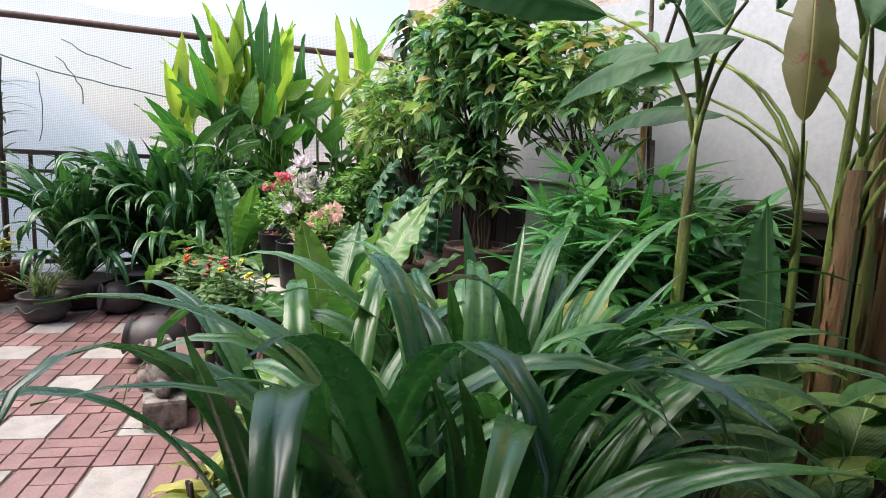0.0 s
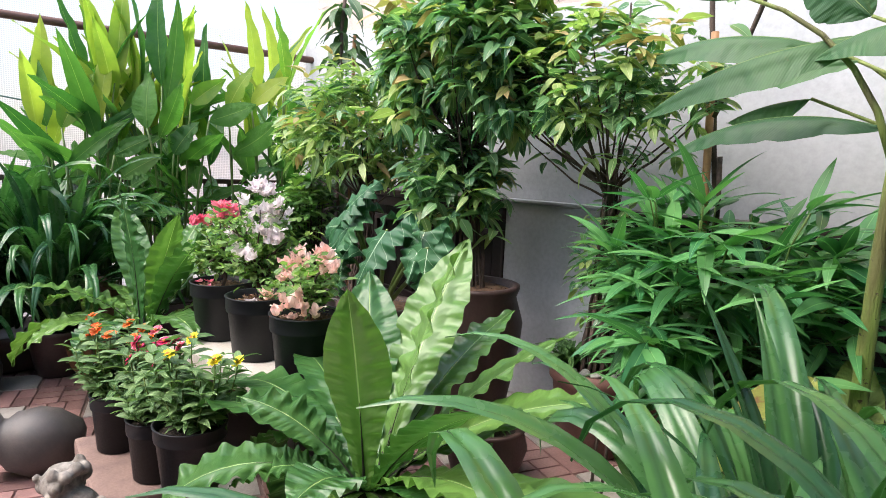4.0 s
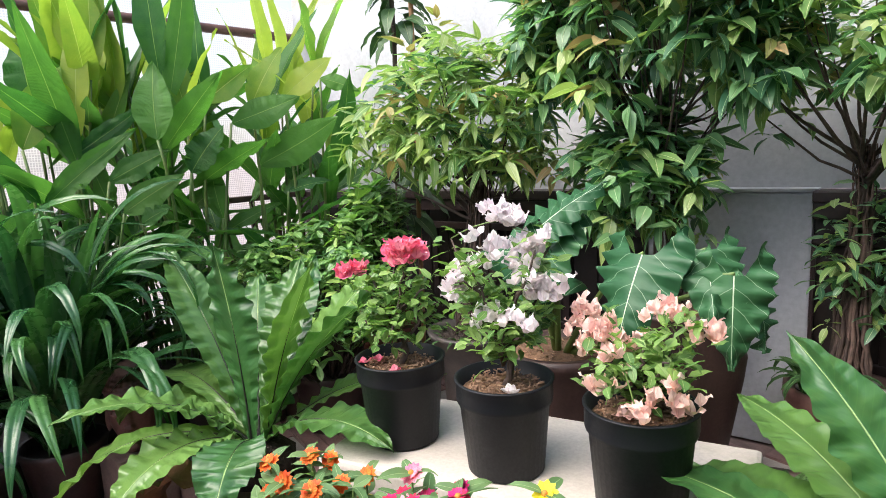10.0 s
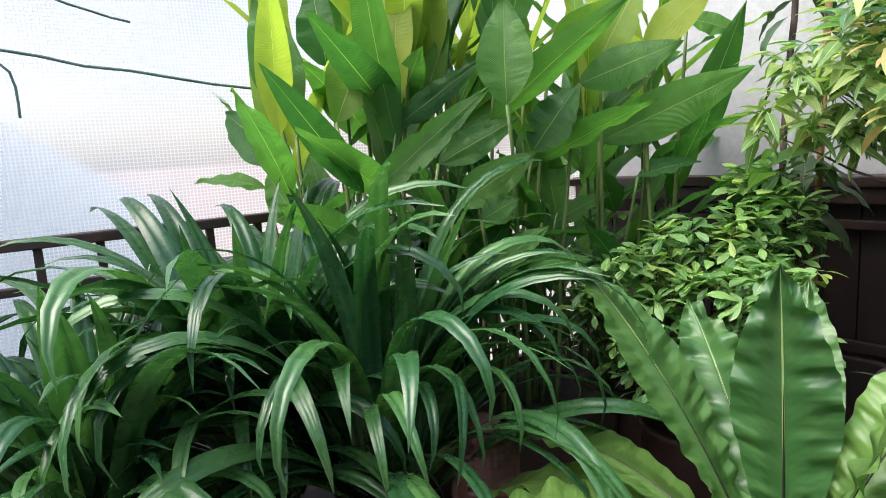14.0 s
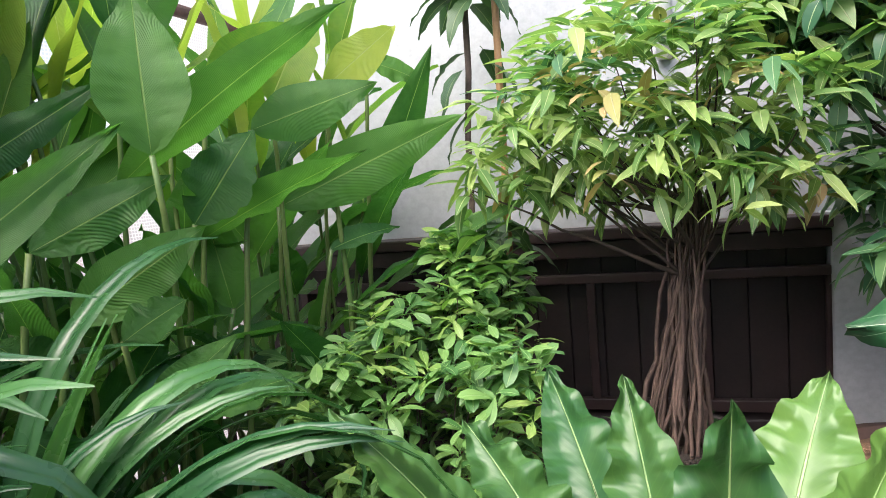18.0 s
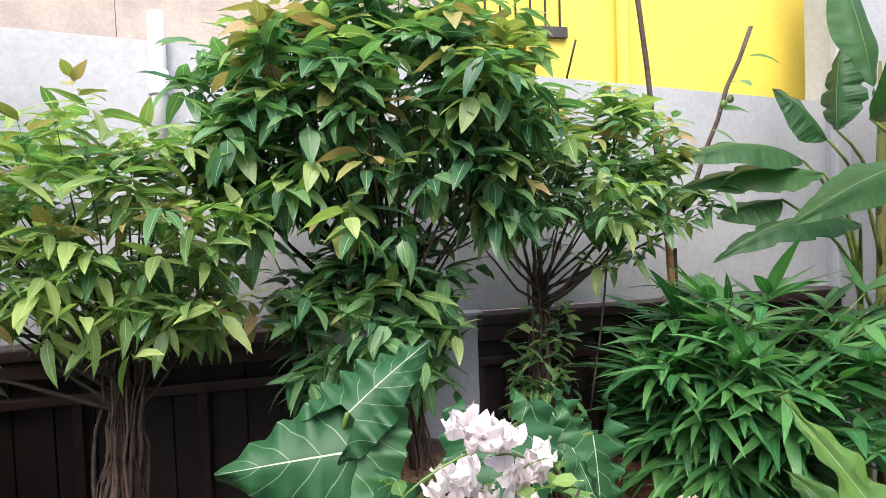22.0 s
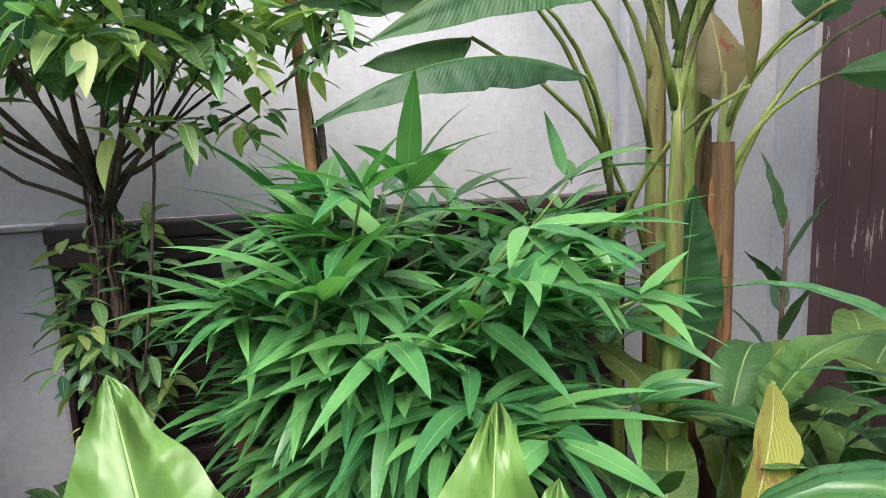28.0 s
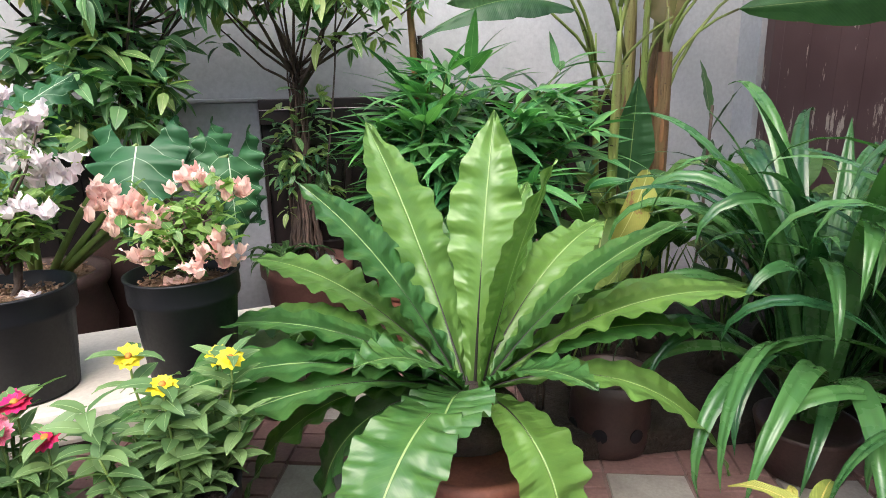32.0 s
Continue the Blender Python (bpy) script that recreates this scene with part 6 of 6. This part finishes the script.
for x, y, z, az, L, W, a0, a1 in ((-0.1, 0.05, 0.55, 262, 0.55, 0.2, 84, 80), (0.3, 0.2, 2.0, 40, 0.8, 0.3, 78, 50), (0.28, 0.2, 2.05, 330, 0.8, 0.3, 66, 10), (-0.2, 0.12, 1.95, 100, 0.7, 0.26, 84, 66), (0.02, 0.05, 2.0, 60, 0.7, 0.28, 84, 60)):
    link("leaf", leaf_mesh("leaf", M["banana"], L=L, W=W, shape="paddle", a0=a0, a1=a1, power=1.2, fold=-0.3, ripple=0.012, waves=3, n=24, m=6, stalk=0.2, stalk_w=0.01, seed=9), ban, aim((x, y, z), az))

# ---- broad leaves under the bananas ----


def broad(loc, label, n, L, mat, seed, spread=0.18):
    global rng
    rng = random.Random(seed)
    t = thing("broad_leaf_plant", loc, label, "plant", "broad leaf plants")
    part("clump_base", lathe([(0.09, 0), (0.1, 0.03), (0.07, 0.1), (0.02, 0.14)], 14, 0.2), M["soil"], t, smooth=True)
    for k in range(n):
        az = k * 137.5 + U(-30, 30)
        me = leaf_mesh("leaf", M[mat if k % 3 else "cala_lime"], L=L * U(0.8, 1.15), W=L * U(0.36, 0.5), shape="oval", a0=U(62, 84), a1=U(-35, 5), power=1.6, fold=0.2, ripple=0.008, waves=3, n=12, m=4, stalk=L * U(0.7, 1.8), stalk_w=0.006, seed=k)
        link("leaf", me, t, aim((U(-1, 1) * spread * 0.5, U(-1, 1) * spread * 0.5, 0.08), az))
    return t


for k, (x, y, n, L) in enumerate(((-1.75, 1.5, 9, 0.36), (-1.35, 1.35, 10, 0.36), (-0.95, 1.55, 9, 0.34), (-0.75, 1.2, 9, 0.34), (-1.15, 1.2, 8, 0.3), (-0.45, 1.6, 8, 0.34), (-1.0, 0.95, 7, 0.28), (-1.55, 1.62, 8, 0.32), (-1.2, 1.62, 9, 0.34))):
    broad((x, y, 0.09), "broad green leaves growing in mulch under the bananas", n, L, "cala", 140 + k)
yl = broad((-1.95, 1.3, 0.05), "broad-leaved plant with one scorched yellow leaf", 5, 0.36, "cala", 150)
me, m = spanned("leaf", M["cala_yellow"], (0.22, 0.05, 0.9), (0.02, -0.08, 0.6), 0.15, -70, 30, "oval", fold=0.25, ripple=0.01, waves=4, n=14, m=4, seed=3)
link("leaf", me, yl, m, "yellow leaf with brown scorch bands")
tubes("leaf_stalk", [(bend((0.02, 0.02, 0.1), (0.22, 0.05, 0.9), (0.02, 0.02, 0.05), 6), 0.006)], M["green_stem"], yl)
dk = thing("dark_sapling", (-1.08, 2.06, 0.1), "thin sapling with dark pointed upright leaves", "plant")
tubes("stem", [(bend((0, 0, 0), (0.02, 0, 1.05), (0, 0, 0), 6, 0.01), 0.008)], M["bark"], dk)
rng = random.Random(160)
for k in range(7):
    link("leaf", leaf_mesh("leaf", M["mango"], L=U(0.2, 0.28), W=0.06, shape="lance", a0=U(50, 82), a1=U(10, 70), fold=0.3, ripple=0.004, n=9, m=4, stalk=0.03, stalk_w=0.003, seed=k), dk, aim((0.01, 0, 0.45 + k * 0.09), k * 137.5))

# ---- ornaments and small pots ----


def fused(ob, voxel):
    md = ob.modifiers.new("fuse", "REMESH")
    md.mode, md.voxel_size, md.use_smooth_shade = "VOXEL", voxel, True
    return ob


lion = part("lion_statue", blobs([(0, 0, 0.1, 0.09, 0.07, 0.09), (-0.05, 0, 0.2, 0.06, 0.065, 0.06), (-0.1, 0, 0.185, 0.035, 0.045, 0.03), (-0.12, 0.03, 0.215, 0.014, 0.014, 0.014), (-0.12, -0.03, 0.215, 0.014, 0.014, 0.014),
                                  (-0.03, 0.055, 0.25, 0.022, 0.014, 0.022), (-0.03, -0.055, 0.25, 0.022, 0.014, 0.022), (-0.08, 0.05, 0.05, 0.035, 0.025, 0.06), (-0.08, -0.05, 0.05, 0.035, 0.025, 0.06), (0.06, 0.055, 0.04, 0.055, 0.03, 0.045),
                                  (0.06, -0.055, 0.04, 0.055, 0.03, 0.045), (0.1, 0, 0.13, 0.03, 0.02, 0.05)] + [(-0.02 + 0.03 * math.cos(a), 0.06 * math.sin(a), 0.2 + 0.055 * math.cos(a), 0.022, 0.022, 0.022) for a in [i * 0.7 for i in range(9)]], 0.006), M["stone"], m=pose(-3.3, -0.06, 0.15, 0, 0, 40))
fused(lion, 0.006)
tagged(lion, "small weathered carved stone lion on a low block", "statue")
plinth = thing("stone_plinth", (-3.28, -0.05, 0), "low weathered stone block under the lion statue", "plinth")
part("plinth_body", box(-0.12, -0.1, 0, 0.12, 0.1, 0.15, 0.02), M["stone"], plinth)
curls = [(0.103 * math.sin(u) * math.cos(v), 0.103 * math.sin(u) * math.sin(v), 0.23 + 0.115 * math.cos(u), 0.011, 0.011, 0.011) for u in (0.2, 0.4, 0.6, 0.8, 1.0, 1.2) for v in [k * 6.2832 / max(3, int(32 * math.sin(u))) for k in range(max(3, int(32 * math.sin(u))))]]
head = part("head_sculpture", blobs([(0, 0, 0.17, 0.1, 0.095, 0.145), (0, 0, 0.24, 0.104, 0.104, 0.11), (0, 0, 0.34, 0.055, 0.055, 0.05), (0.095, 0, 0.16, 0.018, 0.014, 0.05), (0.1, 0, 0.125, 0.022, 0.022, 0.014), (0.092, 0, 0.075, 0.018, 0.034, 0.012), (0.085, 0, 0.04, 0.03, 0.03, 0.022),
                                     (0.08, 0.042, 0.185, 0.022, 0.03, 0.014), (0.08, -0.042, 0.185, 0.022, 0.03, 0.014), (0.085, 0.042, 0.21, 0.018, 0.036, 0.007, 12, 0, 0), (0.085, -0.042, 0.21, 0.018, 0.036, 0.007, -12, 0, 0), (-0.005, 0.1, 0.14, 0.02, 0.012, 0.055), (-0.005, -0.1, 0.14, 0.02, 0.012, 0.055), (0, 0, 0.02, 0.07, 0.07, 0.04)] + curls), M["brown_red"], m=pose(-5.36, 0.27, 0.27, 0, 0, -30))
fused(head, 0.005)
tagged(head, "reddish brown terracotta head sculpture with closed eyes and curled hair", "statue")
hb = thing("head_block", (-5.38, 0.27, 0), "low dark block under the terracotta head", "plinth")
part("block_body", box(-0.12, -0.12, 0, 0.12, 0.12, 0.27, 0.015), M["concrete"], hb)
frog = part("frog_statue", blobs([(0, 0, 0.08, 0.1, 0.08, 0.075), (0.07, 0, 0.14, 0.055, 0.065, 0.045), (0.08, 0.04, 0.18, 0.02, 0.02, 0.02), (0.08, -0.04, 0.18, 0.02, 0.02, 0.02), (-0.02, 0.08, 0.06, 0.06, 0.03, 0.05), (-0.02, -0.08, 0.06, 0.06, 0.03, 0.05), (0.09, 0.06, 0.03, 0.03, 0.022, 0.03), (0.09, -0.06, 0.03, 0.03, 0.022, 0.03)], 0.004), M["dark_stone"], m=pose(-5.2, 0.5, 0.15, 0, 0, -40))
fused(frog, 0.006)
tagged(frog, "small dark carved stone frog beside the terracotta head", "statue")
fb = thing("frog_block", (-5.2, 0.5, 0), "low dark block under the stone frog", "plinth")
part("block_body", box(-0.13, -0.11, 0, 0.13, 0.11, 0.15, 0.015), M["concrete"], fb)
jar_profile = [(0.06, 0), (0.1, 0.02), (0.15, 0.12), (0.16, 0.2), (0.13, 0.29), (0.1, 0.32), (0.1, 0.34), (0.125, 0.36), (0.12, 0.365), (0.085, 0.34), (0.08, 0.3), (0.1, 0.2)]
for loc, rz, s, lab in (((-4.23, -0.12, 0.14), 258, 0.95, "dark clay jar lying on its side on the bricks"), ((-5.45, -0.42, 0.13), 285, 0.85, "dark clay jar lying on its side by the planters")):
    j = thing("clay_jar", loc, lab, "jar", "lying jars")
    part("jar_body", lathe(jar_profile, 32, 0.02), M["grey_clay"], j, m=pose(0, 0, 0, 0, 0, rz) @ pose(0, 0, 0, 0, 82, 0) @ Matrix.Translation((0, 0, -0.18)) @ Matrix.Scale(s, 4), smooth=True)
bowl = thing("grass_bowl", (-5.35, -0.9, 0), "dark clay bowl with garland relief and spiky grass-like leaves", "potted plant")
part("pot", lathe([(0.08, 0), (0.12, 0.01), (0.17, 0.09), (0.165, 0.15), (0.15, 0.17), (0.18, 0.19), (0.18, 0.2), (0.15, 0.195), (0.14, 0.17)], 32, 0.01), M["grey_clay"], bowl, smooth=True)
tubes("garland", [([(0.172 * math.cos(a), 0.172 * math.sin(a), 0.11 + 0.02 * math.cos(a * 6)) for a in [i * 6.2832 / 48 for i in range(49)]], 0.007)], M["grey_clay"], bowl)
rng = random.Random(170)
gv = [leaf_mesh("leaf", M["grass"], L=U(0.28, 0.42), W=0.014, shape="strap", a0=U(55, 85), a1=U(-10, 70), fold=0.3, n=8, m=2, seed=k) for k in range(6)]
for k in range(60):
    link("leaf", gv[k % 6], bowl, aim((U(-0.06, 0.06), U(-0.06, 0.06), 0.18), k * 137.5, U(-5, 5), 0, U(0.7, 1.1)))

for k, (x, y, r, h) in enumerate(((-6.1, -1.35, 0.17, 0.3), (-5.75, -1.45, 0.14, 0.26), (-1.95, 0.08, 0.1, 0.16))):
    t = thing("croton", (x, y, 0), "yellow-green croton in a small terracotta pot on the floor", "potted plant", "crotons")
    part("pot", lathe([(r * 0.7, 0), (r * 0.72, 0.02), (r * 0.95, h * 0.8), (r * 1.06, h * 0.82), (r * 1.06, h), (r * 0.92, h), (r * 0.88, h * 0.85)], 28, 0.01), M["terracotta"], t, smooth=True)
    rng = random.Random(180 + k)
    cv = [leaf_mesh("leaf", M["croton"], L=U(0.16, 0.26), W=U(0.03, 0.05), shape="lance", a0=U(30, 75), a1=U(-50, 20), fold=0.2, ripple=0.004, n=8, m=2, seed=q) for q in range(6)]
    for q in range(46):
        link("leaf", cv[q % 6], t, aim((U(-0.05, 0.05), U(-0.05, 0.05), h + U(-0.02, 0.22)), q * 137.5, U(-10, 10), U(-20, 20)))
    tubes("stem", [(bend((0, 0, h - 0.04), (U(-0.05, 0.05), U(-0.05, 0.05), h + 0.24), (0, 0, 0), 4, 0.004), 0.007) for _ in range(4)], M["twig"], t)
ls = thing("slender_sapling", (-6.2, -1.3, 0), "slender dark sapling with whorls of narrow leaves by the railing", "plant")
part("pot", lathe([(0.12, 0), (0.13, 0.02), (0.17, 0.26), (0.18, 0.28), (0.15, 0.28), (0.14, 0.25)], 24, 0.02), M["brown_clay"], ls, smooth=True)
tubes("stem", [(bend((0, 0, 0.25), (0.06, 0.05, 1.95), (0.02, 0, 0), 8, 0.01), [0.02, 0.019, 0.018, 0.016, 0.015, 0.013, 0.012, 0.011, 0.01])], M["bark"], ls, "", 8)
rng = random.Random(190)
sv = [leaf_mesh("leaf", M["mango"], L=U(0.2, 0.32), W=0.03, shape="lance", a0=U(10, 45), a1=U(-75, -20), fold=0.2, n=9, m=2, seed=q) for q in range(6)]
for z in (1.75, 1.62, 1.5, 1.36, 1.2, 1.05):
    for q in range(6):
        link("leaf", sv[rng.randrange(6)], ls, aim((0.04, 0.03, z + U(-0.03, 0.03)), q * 60 + U(-25, 25), U(-5, 20)))
sb = thing("seedling_bowl", (-2.2, 1.15, 0), "small dark bowl with two thin bare stems on the bricks", "potted plant")
part("pot", lathe([(0.07, 0), (0.1, 0.015), (0.105, 0.05), (0.085, 0.08), (0.07, 0.08), (0.06, 0.06)], 24, 0.02), M["grey_clay"], sb, smooth=True)
mulch(sb, 0.075, 0.065, "soil", 14)
tubes("stem", [(bend((s, 0, 0.06), (s * 1.4, 0.02, 0.75), (0, 0, 0), 5, 0.004), 0.005) for s in (-0.012, 0.012)], M["bark"], sb)
fp = thing("cutout_pot", (-1.97, 1.05, 0), "dark brown clay pot pierced with dark openings", "pot")
part("pot_body", lathe([(0.12, 0), (0.14, 0.01), (0.15, 0.06), (0.14, 0.2), (0.15, 0.28), (0.13, 0.28), (0.12, 0.2)], 32, 0.02), M["brown_clay"], fp, smooth=True)
# no holes are cut: thin black discs paint the shade inside them
for a in (235, 285, 190):
    part("opening", lathe([(0.001, 0.0), (0.026, 0.001), (0.026, 0.004)], 14), M["black_pot"], fp, "black disc painted as a shaded opening", m=pose(0.145 * math.cos(radians(a)), 0.145 * math.sin(radians(a)), 0.1, 0, 0, a) @ pose(0, 0, 0, 0, 90, 0))
bt = thing("brown_pot", (-3.15, 1.55, 0), "squat reddish brown clay pot with a leafy seedling", "potted plant")
part("pot", lathe([(0.12, 0), (0.15, 0.02), (0.19, 0.16), (0.17, 0.24), (0.185, 0.26), (0.15, 0.26), (0.13, 0.22)], 28, 0.02), M["brown_clay"], bt, smooth=True)
mulch(bt, 0.14, 0.23, "soil", 14)
rng = random.Random(200)
for q in range(16):
    link("leaf", leaf_mesh("leaf", M["cala"], L=U(0.16, 0.28), W=U(0.03, 0.05), shape="lance", a0=U(50, 80), a1=U(-50, 20), fold=0.3, n=9, m=2, seed=q), bt, aim((0, 0, 0.22), q * 137.5))
# ---- floor of red bricks and cream slabs ----
floor = thing("floor", (-3.39, -0.65, 0), "red brick paving laid with square cream slabs", "floor", kind="structure", rz=-12.7)
CELL = 0.275


def tile_mesh(name, w, h, mat, seed):
    bm = box(-w / 2, -h / 2, -0.011, w / 2, h / 2, 0.0)
    q = random.Random(seed)
    for v in bm.verts:
        if v.co.z > -0.005:
            v.co.x *= 1 - 0.005 / w
            v.co.y *= 1 - 0.005 / h
            v.co.z += q.uniform(-0.002, 0.002)
    me = bpy.data.meshes.new(name)
    bm.to_mesh(me)
    bm.free()
    me.materials.append(mat)
    return me


SLABS = [tile_mesh("slab", 0.258, 0.245, M["slab"], k) for k in range(3)]
LONG = [tile_mesh("brick", w, 0.086, M["brick"], k) for k, w in enumerate((0.268, 0.268, 0.13))]
TALL = [tile_mesh("brick", 0.086, w, M["brick"], k + 3) for k, w in enumerate((0.268, 0.268, 0.13))]
pieces = []
for i in range(-13, 17):
    for j in range(-13, 12):
        cx, cy = i * CELL, j * CELL
        if i % 2 == 0 and j % 2 == 0:
            pieces.append(("slab", cx, cy, rng.choice(SLABS)))
            continue
        for s in (-1, 0, 1):
            halves = rng.random() < 0.45
            for h in ((-0.0685, 0.0685) if halves else (0.0,)):
                if (i + j) % 2:
                    pieces.append(("brick", cx + h, cy + s * 0.0917, LONG[2] if halves else rng.choice(LONG[:2])))
                else:
                    pieces.append(("brick", cx + s * 0.0917, cy + h, TALL[2] if halves else rng.choice(TALL[:2])))
rest = Foliage()
kept = 0
for name, cx, cy, me in pieces:
    w = floor.matrix_basis @ Vector((cx, cy, 0))
    if not (-6.5 < w.x < 1.2 and -4.0 < w.y < 2.4 + 0.08 * (w.x + 3.3)):
        continue
    near = -5.4 < w.x < -3.5 and -1.1 < w.y < 0.35
    if near and kept < 290 or (name == "slab" and -6.0 < w.x < -1.5 and -1.2 < w.y < 1.2):
        link(name, me, floor, pose(cx, cy, 0))
        kept += 1
    elif name == "slab":
        link(name, me, floor, pose(cx, cy, 0))
    else:
        rest.add(([v.co for v in me.vertices], [tuple(p.vertices) for p in me.polygons], [(0, 0)] * len(me.vertices)), pose(cx, cy, 0))
rest.link("brick_field", M["brick"], floor).data.polygons.foreach_set("use_smooth", [False] * (rest.n // 8 * 6))
